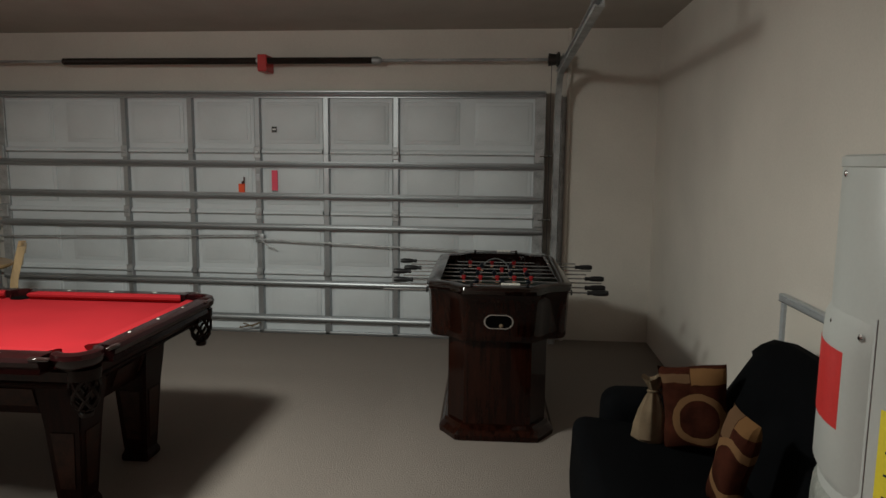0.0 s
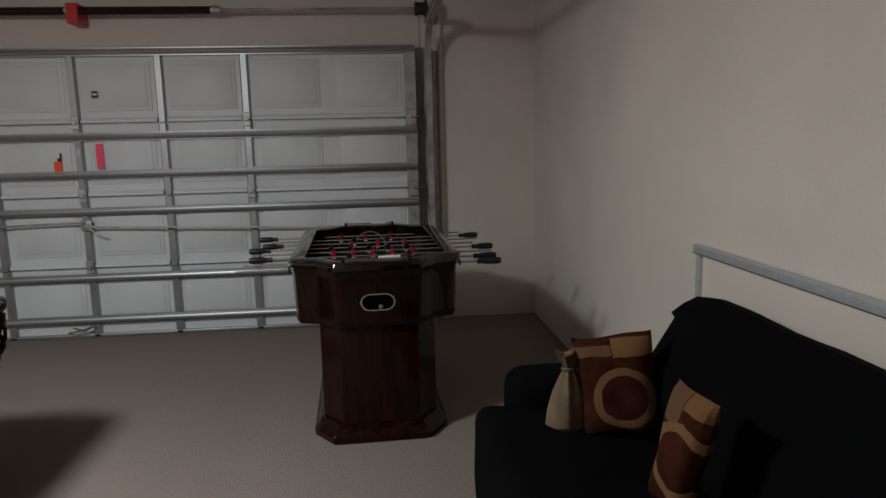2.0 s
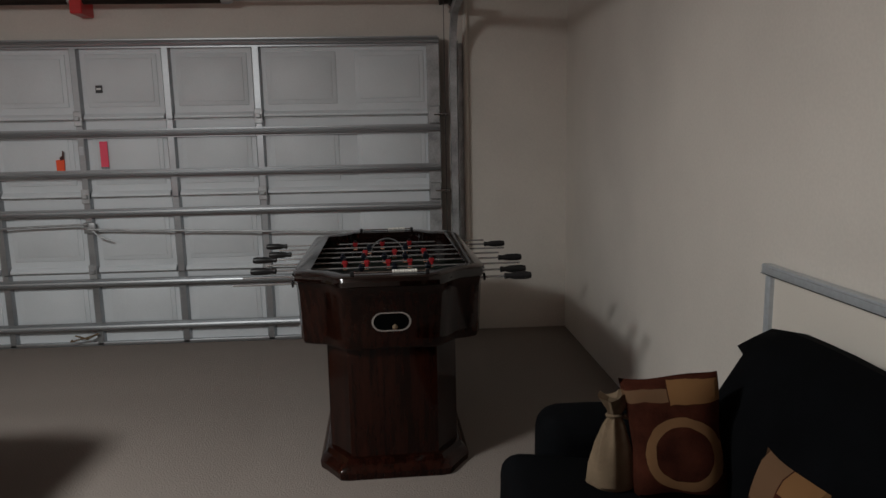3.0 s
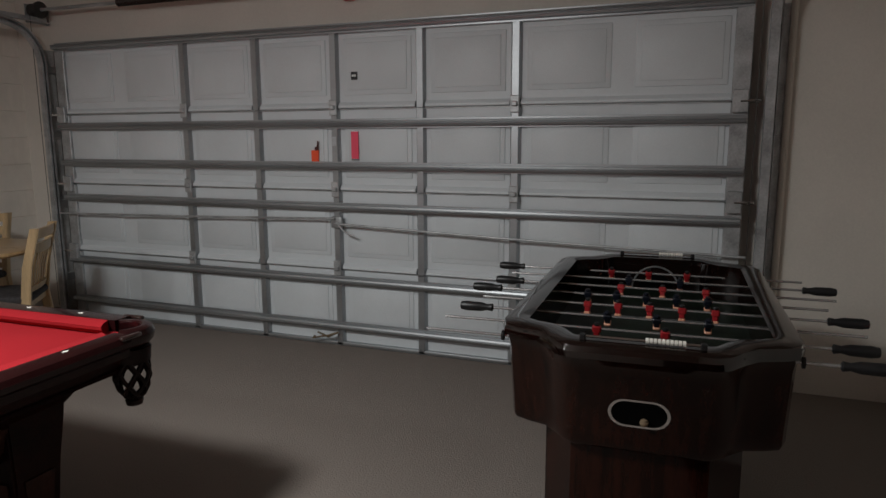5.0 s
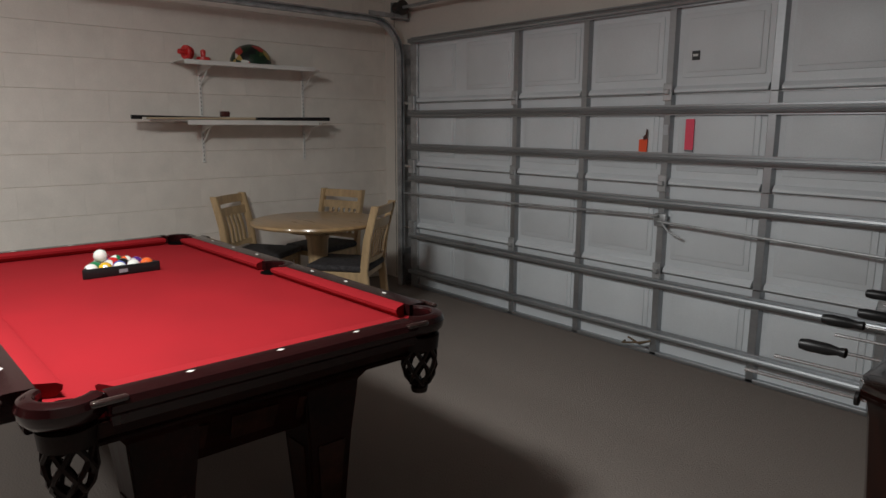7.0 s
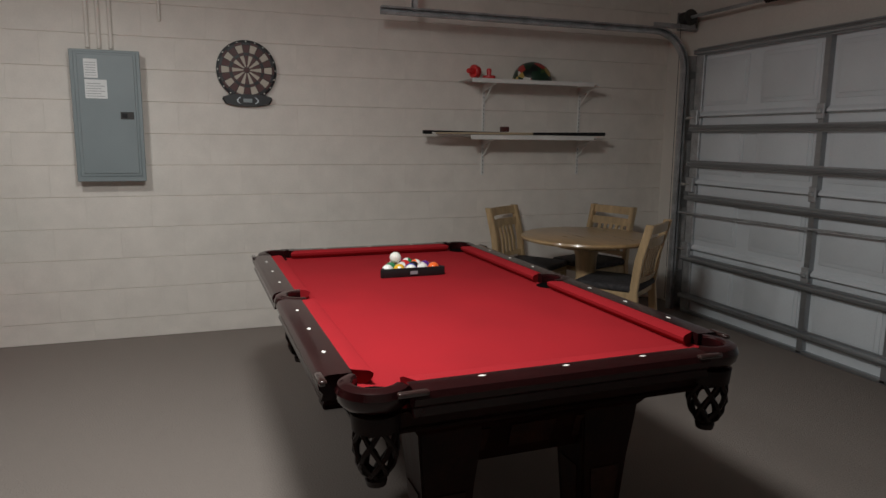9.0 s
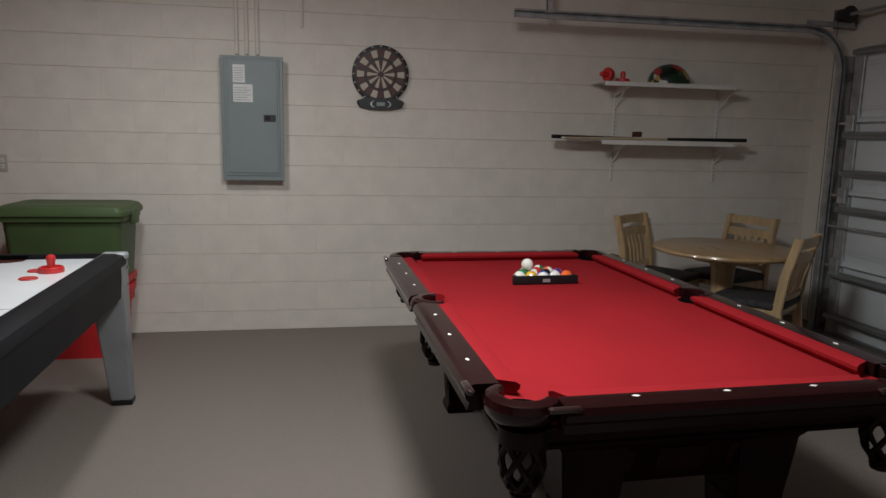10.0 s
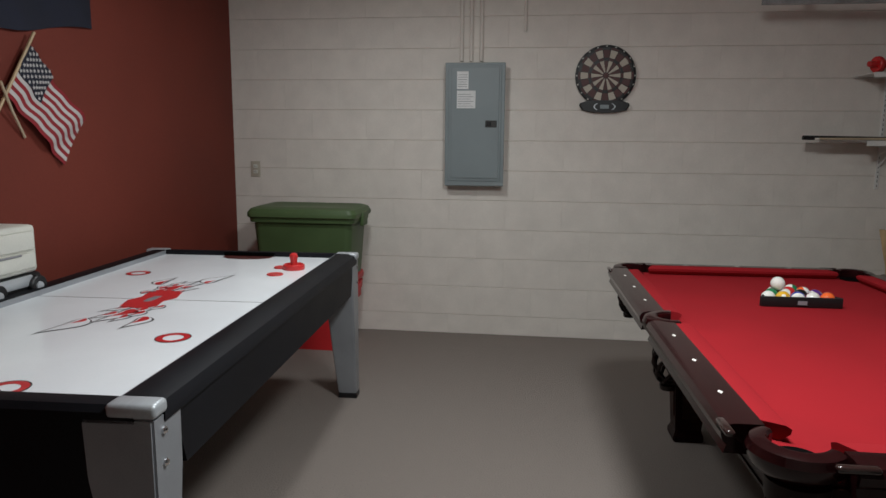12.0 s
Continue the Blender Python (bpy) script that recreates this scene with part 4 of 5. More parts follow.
breaker_panel()
for y, z0, r in ((1.417, 1.975, 0.013), (1.484, 1.975, 0.013), (1.555, 1.975, 0.013), (1.857, 2.17, 0.011)):
    c = solid("conduit", tube(bmesh.new(), [(0, 0, z0), (0, 0, H)], r, 10), M_BLOCK, "painted conduit running up the block wall", "conduit", pose(X0 + r, y, 0), "wall conduits")
    part("strap", boxes((-r, r + 0.002, -r - 0.012, r + 0.012, 2.40, 2.418, 0.003, 1)), M_BLOCK, c)


def outlet(m):
    t = thing("wall_outlet", "cream plastic duplex outlet on the block wall", "outlet", m)
    part("plate", boxes((0, 0.006, -0.037, 0.037, -0.058, 0.058, 0.003, 2)), M_CREAM, t)
    for z in (-0.02, 0.02):
        o = part("socket", boxes((0.006, 0.009, -0.017, 0.017, z - 0.014, z + 0.014, 0.003, 2)), M_PALE, t)
        for y in (-0.006, 0.006):
            part("slot", boxes((0.009, 0.0094, y - 0.0012, y + 0.0012, z - 0.004, z + 0.005)), M_BLACK, o)


outlet(pose(X0, -0.126, 1.203))


# ---- electronic dartboard ----
def dartboard(m):
    t = thing("dartboard", "black electronic dartboard with cream and maroon segments", "dartboard", m)
    out = []
    for i in range(64):
        a = 2 * math.pi * i / 64
        out.append((0.205 * math.sin(a), 0.205 * math.cos(a)))
    part("body", loft(bmesh.new(), [[Vector((h, f * p[0], f * p[1])) for p in out] for h, f in ((0.0, 0.98), (0.022, 1.0), (0.03, 0.985), (0.032, 0.95))]), M_BLACK, t)
    base = [(-0.165, -0.185), (-0.17, -0.20), (-0.15, -0.232), (-0.08, -0.247), (0.0, -0.25), (0.08, -0.247), (0.15, -0.232), (0.17, -0.20), (0.165, -0.185), (0.11, -0.165), (-0.11, -0.165)]
    b = part("score_console", loft(bmesh.new(), [[Vector((h, p[0] * f, (p[1] + 0.19) * f - 0.19)) for p in base] for h, f in ((0.0, 1), (0.03, 1), (0.042, 0.94))]), M_BLACK, t)
    part("display", boxes((0.041, 0.0435, -0.03, 0.03, -0.222, -0.196, 0.001, 1)), M_PANEL, b)
    for s in (-1, 1):
        bm = bmesh.new()
        loft(bm, [[Vector((0.0435, s * (0.05 + 0.02 * math.sin(math.pi * i / 10)) * 1.0 + s * 0.004 * q, -0.232 + 0.045 * i / 10)) for q in (-1, 1)] for i in range(11)], False, False, False)
        part("console_trim", bm, M_ALU, b)
    for k in range(20):
        a0, a1 = radians(18 * k - 9 + 0.8), radians(18 * k + 9 - 0.8)
        for r0, r1, mt, h in ((0.022, 0.098, M_CREAM if k % 2 else M_MAROON, 0.036), (0.102, 0.116, M_MAROON if k % 2 else M_BLACK, 0.036), (0.120, 0.170, M_CREAM if k % 2 else M_MAROON, 0.036), (0.174, 0.186, M_MAROON if k % 2 else M_BLACK, 0.036)):
            pts = [(r0 * math.sin(a0), r0 * math.cos(a0)), (r1 * math.sin(a0), r1 * math.cos(a0)), (r1 * math.sin((a0 + a1) / 2), r1 * math.cos((a0 + a1) / 2)), (r1 * math.sin(a1), r1 * math.cos(a1)), (r0 * math.sin(a1), r0 * math.cos(a1))]
            part("segment", prism(bmesh.new(), pts, "x", 0.030, h), mt, t)
        a = radians(18 * k)
        part("number", boxes((-0.0005, 0.001, -0.0045, 0.0045, -0.004, 0.004)), M_PALE, t, m=Matrix.Translation((0.032, 0.195 * math.sin(a), 0.195 * math.cos(a))) @ Matrix.Rotation(-a, 4, "X"))
    part("bull", lathe(bmesh.new(), [(0.018, 0.030), (0.018, 0.037), (0.008, 0.038), (0.001, 0.038)], 16, axis="x"), M_MAROON, t)


dartboard(pose(X0, 2.41, 1.872))


# ---- wall shelves ----
def wall_shelf(z, y0, y1):
    t = thing("wall_shelf", "white wire wall shelf on slotted standards and brackets", "wall shelf", pose(X0, 0, z), "wall shelves")
    for x in (0.02, 0.30):
        part("side_wire", tube(bmesh.new(), [(x, y0, 0.0), (x, y1, 0.0)], 0.004, 6), M_WHITE, t)
    part("front_lip", boxes((0.299, 0.306, y0, y1, -0.022, 0.008, 0.002, 1)), M_WHITE, t)
    bm = bmesh.new()
    n = int((y1 - y0) / 0.0256)
    for k in range(n + 1):
        y = y0 + (y1 - y0) * k / n
        box(bm, 0.015, 0.306, y - 0.0016, y + 0.0016, 0.003, 0.006)
    tagged(part("deck_wires", bm, M_WHITE, t), kind="stuff")
    part("deck", boxes((0.012, 0.298, y0 + 0.01, y1 - 0.01, 0.006, 0.011)), M_WHITE, t, "thin white liner sheet")
    for y in (4.22, 5.087):
        part("bracket", prism(bmesh.new(), [(0.010, -0.002), (0.295, -0.002), (0.295, -0.012), (0.05, -0.062), (0.010, -0.075)], "y", y - 0.006, y + 0.006), M_WHITE, t)
        part("brace", tube(bmesh.new(), [(0.012, y, -0.155), (0.20, y, -0.01)], 0.005, 6), M_WHITE, t)
    return t


wall_shelf(1.852, 4.0, 5.04)
wall_shelf(1.432, 4.0, 5.06)
for y in (4.22, 5.087):
    s = solid("shelf_standard", boxes((0.0, 0.010, -0.012, 0.012, 1.125, 1.90, 0.002, 1)), M_WHITE, "white slotted steel shelf standard on the wall", "shelf standard", pose(X0, y, 0), "shelf standards")
    for k in range(24):
        part("slot", boxes((0.010, 0.0103, -0.002, 0.002, 1.14 + 0.031 * k, 1.156 + 0.031 * k)), M_DARKMET, s)


def cue(y0, y1, x, z, butt):
    t = thing("pool_cue", "wooden pool cue with dark butt lying on the shelf", "pool cue", None, "pool cues on the shelf")
    ya, yb = (y0, y1) if butt > 0 else (y1, y0)
    mid = ya + (yb - ya) * 0.56
    part("shaft", tube(bmesh.new(), [(x, ya, z - 0.004), (x, mid, z)], 0.006, 8, 0.0095), M_CUE, t)
    part("butt", tube(bmesh.new(), [(x, mid, z), (x, yb, z + 0.003)], 0.010, 10, 0.0145), M_BLACK, t, "dark wrapped butt")
    part("ferrule", tube(bmesh.new(), [(x, ya, z - 0.004), (x, ya + (0.025 if yb > ya else -0.025), z - 0.004)], 0.0063, 8), M_IVORY, t)


ZS = 1.4575
cue(3.70, 5.17, X0 + 0.28, ZS, 1)
cue(3.64, 5.08, X0 + 0.24, ZS, -1)
cue(3.74, 5.19, X0 + 0.19, ZS, 1)
cue(3.69, 5.10, X0 + 0.14, ZS, -1)
cue(3.80, 5.22, X0 + 0.09, ZS, -1)
solid("chalk_cube", boxes((-0.028, 0.028, -0.03, 0.03, 0, 0.04, 0.008, 2)), M_MAROON, "small dark red block on the cue shelf", "chalk", pose(X0 + 0.22, 4.31, ZS + 0.012))


def shelf_mallet(x, y, tilt):
    t = thing("air_hockey_mallet", "red plastic mallet lying on the wire shelf", "mallet", pose(x, y, 1.8635 + (0.05 if tilt else 0), tilt, 0, 20), "air hockey mallets")
    part("skirt", lathe(bmesh.new(), [(0.048, 0.0), (0.05, 0.006), (0.048, 0.022), (0.04, 0.026), (0.018, 0.014)], 24), M_REDPL, t)
    part("knob", lathe(bmesh.new(), [(0.020, 0.012), (0.016, 0.03), (0.02, 0.06), (0.017, 0.074), (0.001, 0.081)], 18), M_REDPL, t)


shelf_mallet(X0 + 0.24, 4.05, 90)
shelf_mallet(X0 + 0.15, 4.10, 80)
shelf_mallet(X0 + 0.22, 4.17, 0)


def play_ball(m):
    t = thing("play_ball", "domed dark green toy ball with coloured print on the shelf", "ball", m)
    for k in range(12):
        bm = bmesh.new()
        rings = []
        for i in range(11):
            a = math.pi * 0.5 * (0.03 + 0.97 * i / 10)
            r, z = 0.155 * math.sin(a) ** 0.9, 0.148 * math.cos(a)
            rings.append([Vector((r * math.cos(b), r * math.sin(b), z)) for b in [2 * math.pi * (k + j / 3 + 0.01) / 12 for j in range(4)]])
        loft(bm, rings, False, False, False)
        part("ball_panel", bm, M_TOY, t)
    part("valve_cap", lathe(bmesh.new(), [(0.02, 0.146), (0.018, 0.150), (0.001, 0.151)], 12), M_FLAGW, t)


play_ball(pose(X0 + 0.165, 4.56, 1.8635))


# ---- dining set ----
def round_table(m):
    t = thing("round_table", "round light oak pedestal dining table", "dining table", m)
    part("tabletop", lathe(bmesh.new(), [(0.43, 0.715), (0.457, 0.72), (0.466, 0.732), (0.461, 0.745), (0.447, 0.75), (0.001, 0.75)], 56), M_OAKTOP, t)
    part("apron_ring", lathe(bmesh.new(), [(0.21, 0.665), (0.22, 0.67), (0.22, 0.716), (0.21, 0.716)], 40), M_PINE, t)
    part("pedestal", lathe(bmesh.new(), [(0.10, 0.06), (0.095, 0.10), (0.074, 0.16), (0.068, 0.45), (0.076, 0.60), (0.10, 0.668)], 24), M_PINE, t)
    for a in range(4):
        bm = bmesh.new()
        loft(bm, [[Vector((x, s * w, z)) for s, z in ((-1, z0), (1, z0), (1, z1), (-1, z1))] for x, w, z0, z1 in ((0.05, 0.035, 0.05, 0.16), (0.20, 0.035, 0.03, 0.12), (0.34, 0.032, 0.0, 0.065), (0.40, 0.03, 0.0, 0.04))])
        part("foot", bm, M_PINE, t, m=pose(0, 0, 0, 0, 0, 45 + 90 * a))


round_table(pose(-4.23, 4.64, 0))


def chair(m):
    """A slatted oak chair that faces +y, its back's top rail over the origin."""
    t = thing("dining_chair", "light oak dining chair with slatted back and dark seat", "chair", m, "chairs round the table")
    for s in (-1, 1):
        bm = bmesh.new()
        loft(bm, [[Vector((s * 0.195 + a * 0.018, y + b * 0.026, z)) for a, b in ((-1, -1), (1, -1), (1, 1), (-1, 1))] for y, z in ((0.02, 0.0), (0.065, 0.25), (0.085, 0.45), (0.06, 0.66), (0.0, 0.89))])
        bmesh.ops.bevel(bm, geom=[e for e in bm.edges if e.calc_length() > 0.15], offset=0.005, segments=2, affect="EDGES")
        part("back_post", bm, M_PINE, t)
        part("front_leg", boxes((s * 0.195 - 0.019, s * 0.195 + 0.019, 0.44, 0.478, 0.0, 0.435, 0.004, 2)), M_PINE, t)
        part("side_rail", boxes((s * 0.195 - 0.01, s * 0.195 + 0.01, 0.08, 0.45, 0.375, 0.435, 0.003, 1)), M_PINE, t)
        part("stretcher", boxes((s * 0.195 - 0.009, s * 0.195 + 0.009, 0.06, 0.45, 0.15, 0.18, 0.003, 1)), M_PINE, t)
    for z0, z1, y in ((0.825, 0.885, 0.006), (0.735, 0.795, 0.03), (0.50, 0.535, 0.078)):
        rings = []
        for i in range(9):
            u = -1 + i / 4
            yy = y - 0.018 * (1 - u * u)
            rings.append([Vector((u * 0.18, yy - 0.011, z0)), Vector((u * 0.18, yy + 0.011, z0)), Vector((u * 0.18, yy + 0.009 - 0.008, z1)), Vector((u * 0.18, yy - 0.011 - 0.008, z1))])
        part("back_rail", loft(bmesh.new(), rings), M_PINE, t)
    for k in range(5):
        x = -0.11 + 0.055 * k
        bm = bmesh.new()
        loft(bm, [[Vector((x + a * 0.014, y - 0.014 + b * 0.006, z)) for a, b in ((-1, -1), (1, -1), (1, 1), (-1, 1))] for y, z in ((0.078, 0.53), (0.062, 0.64), (0.03, 0.75))])
        part("slat", bm, M_PINE, t)
    part("seat_frame", boxes((-0.20, 0.20, 0.075, 0.475, 0.40, 0.44, 0.005, 1)), M_PINE, t)
    part("seat", boxes((-0.21, 0.21, 0.06, 0.495, 0.438, 0.485, 0.02, 3)), M_SEAT, t, "dark mottled upholstered seat")
    return t


c0 = chair(pose(-4.96, 4.305, 0, 0, 0, -55))
copy_thing(c0, pose(-4.82, 5.24, 0, 0, 0, 200))
copy_thing(c0, pose(-3.75, 4.885, 0, 0, 0, 127))


# ---- sofa ----
def soft_box(x0, x1, y0, y1, z0, z1, r, amp=0.008, cuts=5, lean=0.0):
    bm = boxes((x0, x1, y0, y1, z0, z1, r, 4))
    long_edges = [e for e in bm.edges if e.calc_length() > 0.25]
    bmesh.ops.subdivide_edges(bm, edges=long_edges, cuts=cuts, use_grid_fill=True)
    for v in bm.verts:
        n = noise.noise_vector(v.co * 4.0) * amp + noise.noise_vector(v.co * 11.0) * amp * 0.4
        v.co += n
        v.co.x += lean * max(0.0, (v.co.z - z0))
    return bm


def sofa():
    t = thing("sofa", "black slipcovered sofa against the side wall", "sofa")
    part("base", soft_box(0.31, 1.12, 1.54, 3.02, 0.0, 0.32, 0.03, 0.005), M_SOFA, t)
    bm = soft_box(0.255, 0.86, 1.54, 2.90, 0.09, 0.485, 0.06, 0.008)
    for v in bm.verts:
        v.co.z -= 0.10 * max(0.0, v.co.x - 0.33) * (1 if v.co.z > 0.3 else 0)
    part("seat_cushion", bm, M_SOFA, t)
    part("armrest", soft_box(0.395, 1.12, 2.85, 3.07, 0.0, 0.57, 0.07, 0.008), M_SOFA, t)
    bm = bmesh.new()
    prof = [(0.82, 0.33), (0.82, 0.50), (0.845, 0.66), (0.945, 0.812), (0.99, 0.857), (1.04, 0.878), (1.085, 0.868), (1.11, 0.83), (1.125, 0.62), (1.125, 0.05), (0.82, 0.05)]
    rings = []
    for i in range(15):
        y = 1.54 + 1.35 * i / 14
        e = 0.075 * max(0.0, 1 - min(i, 14 - i) / 1.6) ** 1.5
        rings.append([Vector((x + e * (1 if x < 0.95 else 0), y, z - e * (1 if z > 0.4 else 0))) + noise.noise_vector(Vector((x, y, z)) * 3.5) * 0.012 for x, z in prof])
    loft(bm, rings)
    part("backrest", bm, M_SOFA, t)
    return t


sofa()


def pillow(name, label, m, w, h, d, material):
    bm = bmesh.new()
    n = 18
    grid = {}
    for side in (1, -1):
        for i in range(n + 1):
            for j in range(n + 1):
                u, v = -1 + 2 * i / n, -1 + 2 * j / n
                edge = max(0.0, (1 - u ** 4) * (1 - v ** 4))
                x = w / 2 * u * (1 - 0.07 * (1 - v * v))
                z = h / 2 * v * (1 - 0.07 * (1 - u * u))
                y = -side * d / 2 * edge ** 0.55
                rim = i in (0, n) or j in (0, n)
                if rim and side < 0:
                    grid[side, i, j] = grid[1, i, j]
                else:
                    p = Vector((x, y, z))
                    p += noise.noise_vector(p * 9) * 0.012
                    grid[side, i, j] = bm.verts.new(p)
    for side in (1, -1):
        for i in range(n):
            for j in range(n):
                bm.faces.new([grid[side, a, b] for a, b in ((i, j), (i + 1, j), (i + 1, j + 1), (i, j + 1))])
    o = solid(name, bm, material, label, "cushion", m, "sofa cushions")
    return o


pillow("throw_pillow", "brown throw pillow with tan ring print leaning on the armrest", pose(0.703, 2.655, 0.612, -13, -8, -18), 0.25, 0.33, 0.11, M_PILLOW)
pillow("throw_pillow", "brown throw pillow with tan ring print against the backrest", pose(0.676, 2.118, 0.632, -8, 8, -80), 0.155, 0.335, 0.075, M_PILLOW2)


def tied_bag(m):
    t = thing("tied_cloth_bag", "tan cloth bag tied with a knot on the sofa seat", "cloth bag", m)
    bm = bmesh.new()
    rings = []
    for r, z, f in ((0.068, 0.0, 0.0), (0.074, 0.012, 0.004), (0.066, 0.06, 0.006), (0.05, 0.12, 0.006), (0.03, 0.17, 0.005), (0.016, 0.195, 0.003), (0.026, 0.215, 0.004), (0.045, 0.245, 0.009), (0.05, 0.25, 0.010), (0.02, 0.235, 0.004)):
        rings.append([Vector(((r + f * math.sin(7 * a + z * 20)) * math.cos(a) * 0.98, (r + f * math.sin(5 * a)) * math.sin(a) * 0.8, z + 0.01 * math.sin(3 * a) * (z > 0.2))) for a in [2 * math.pi * i / 40 for i in range(40)]])
    part("sack", loft(bm, rings), M_TAN, t)
    part("tie", tube(bmesh.new(), [(0.02 * math.cos(a), 0.018 * math.sin(a), 0.193 + 0.003 * a / 6) for a in [0.5 * i for i in range(14)]], 0.006, 6), M_TAN, t)
    part("tie_end", tube(bmesh.new(), [(0.02, -0.015, 0.195), (0.05, -0.02, 0.185), (0.075, -0.015, 0.20), (0.085, -0.01, 0.222)], 0.008, 6), M_TAN, t)


tied_bag(pose(0.548, 2.70, 0.458, -4, 5, 20))


# ---- framed board behind the sofa ----
def framed_board():
    t = thing("framed_board", "white board in an aluminium frame leaning behind the sofa", "board", pose(1.166, 0, 0))
    part("panel", boxes((0.002, 0.016, 1.60, 3.03, 0.10, 0.959)), M_BOARD, t)
    part("top_bar", boxes((-0.012, 0.02, 1.58, 3.088, 0.959, 0.994, 0.005, 2)), M_ALU, t, "aluminium top bar")
    part("top_bar_groove", boxes((-0.0135, -0.011, 1.58, 3.086, 0.961, 0.963)), M_DARKMET, t)
    part("top_bar_groove", boxes((-0.0135, -0.011, 1.58, 3.086, 0.985, 0.9865)), M_GALVD, t)
    part("upright", boxes((-0.012, 0.02, 3.028, 3.06, 0.0, 0.959, 0.004, 2)), M_ALU, t, "aluminium upright")
    part("upright", boxes((-0.012, 0.02, 1.60, 1.632, 0.0, 0.959, 0.004, 2)), M_ALU, t)
    return t


framed_board()


# ---- water heater ----
def water_heater(m):
    t = thing("water_heater", "tall grey enamelled electric water heater with red and yellow labels", "water heater", m)
    part("base_ring", lathe(bmesh.new(), [(0.235, 0.0), (0.24, 0.01), (0.24, 0.05), (0.23, 0.055)], 48), M_DARKMET, t)
    part("jacket", lathe(bmesh.new(), [(0.25, 0.05), (0.255, 0.055), (0.255, 1.548), (0.252, 1.555), (0.001, 1.559)], 72), M_HEATER, t)
    part("top_lip", lathe(bmesh.new(), [(0.255, 1.545), (0.2575, 1.547), (0.2575, 1.562), (0.252, 1.565), (0.24, 1.559)], 72), M_HEATER, t)

    def shell(a0, a1, r0, r1, z0, z1, bev, k=18):
        bm = bmesh.new()
        rings = []
        for i in range(k + 1):
            u = i / k
            f = min(1.0, 6 * u, 6 * (1 - u))
            r = r0 + (r1 - r0) * f ** 0.5
            a = radians(a0 + (a1 - a0) * u)
            c, s = math.cos(a), math.sin(a)
            rings.append([Vector((q * c, q * s, z)) for q, z in ((r0 - 0.004, z0), (r, z0 + bev), (r, z1 - bev * 2.2), (r0 + (r - r0) * 0.75, z1 - bev * 0.8), (r0 - 0.004, z1))])
        return loft(bm, rings)

    cov = part("access_cover", shell(128, 194, 0.255, 0.265, 1.02, 1.325, 0.032), M_HEATER, t, "curved bulging access cover")
    part("access_cover", shell(128, 194, 0.255, 0.265, 0.22, 0.55, 0.032), M_HEATER, t, "curved bulging access cover")
    part("cover_seam", shell(195.2, 195.8, 0.2552, 0.2562, 0.22, 1.325, 0.001, 4), M_GALVD, t)
    part("red_label", shell(148, 183.0, 0.2652, 0.2660, 1.132, 1.258, 0.0005, 14), M_REDLAB, cov, "red warning label")
    part("document_pouch", shell(130, 190, 0.255, 0.264, 0.60, 1.016, 0.02, 26), M_POUCH, t, "crinkled grey plastic document pouch")
    for k in range(7):
        part("print", shell(146, 176 - 4 * (k % 3), 0.2642, 0.2646, 0.90 - 0.03 * k, 0.905 - 0.03 * k, 0.0002, 8), M_GREYINK, t)
    part("energy_label", shell(200, 238, 0.2552, 0.2562, 0.88, 1.195, 0.0005, 12), M_YELLOW, t, "yellow energy label")
    for k in range(5):
        part("print", shell(203, 232 - 5 * (k % 3), 0.2562, 0.2568, 1.132 - 0.034 * k, 1.136 - 0.034 * k, 0.0002, 8), M_BLKINK, t)
    cu = bpy.data.curves.new("lettering", "FONT")
    cu.body, cu.size, cu.extrude = "EN", 0.026, 0.0004
    a = radians(203)
    tx = new("lettering", cu)
    tx.data.materials.append(M_BLKINK)
    tx.parent = t
    c, s = math.cos(a), math.sin(a)
    tx.matrix_basis = Matrix(((-s, 0, c, 0.2575 * c), (c, 0, s, 0.2575 * s), (0, 1, 0, 1.156), (0, 0, 0, 1)))
    for aa, z, r in ((168, 1.535, 0.255), (170, 1.296, 0.259), (190, 1.29, 0.259)):
        c, s = math.cos(radians(aa)), math.sin(radians(aa))
        part("screw", lathe(bmesh.new(), [(0.006, 0.0), (0.006, 0.002), (0.003, 0.004), (0.001, 0.004)], 10, (0, 0, 0), "x"), M_CHROME, t, m=Matrix.Translation((r * c, r * s, z)) @ Matrix.Rotation(radians(aa), 4, "Z"))
    for x, y in ((-0.09, 0.06), (0.10, -0.06)):
        p = part("pipe", tube(bmesh.new(), [(x, y, 1.556), (x, y, 1.80), (x, y, H)], 0.014, 10), M_GALVD, t)
        part("union", lathe(bmesh.new(), [(0.015, 1.558), (0.022, 1.563), (0.022, 1.62), (0.015, 1.625)], 12, (x, y, 0)), M_GALVD, p)
    return t


water_heater(pose(0.757, 1.150, 0))


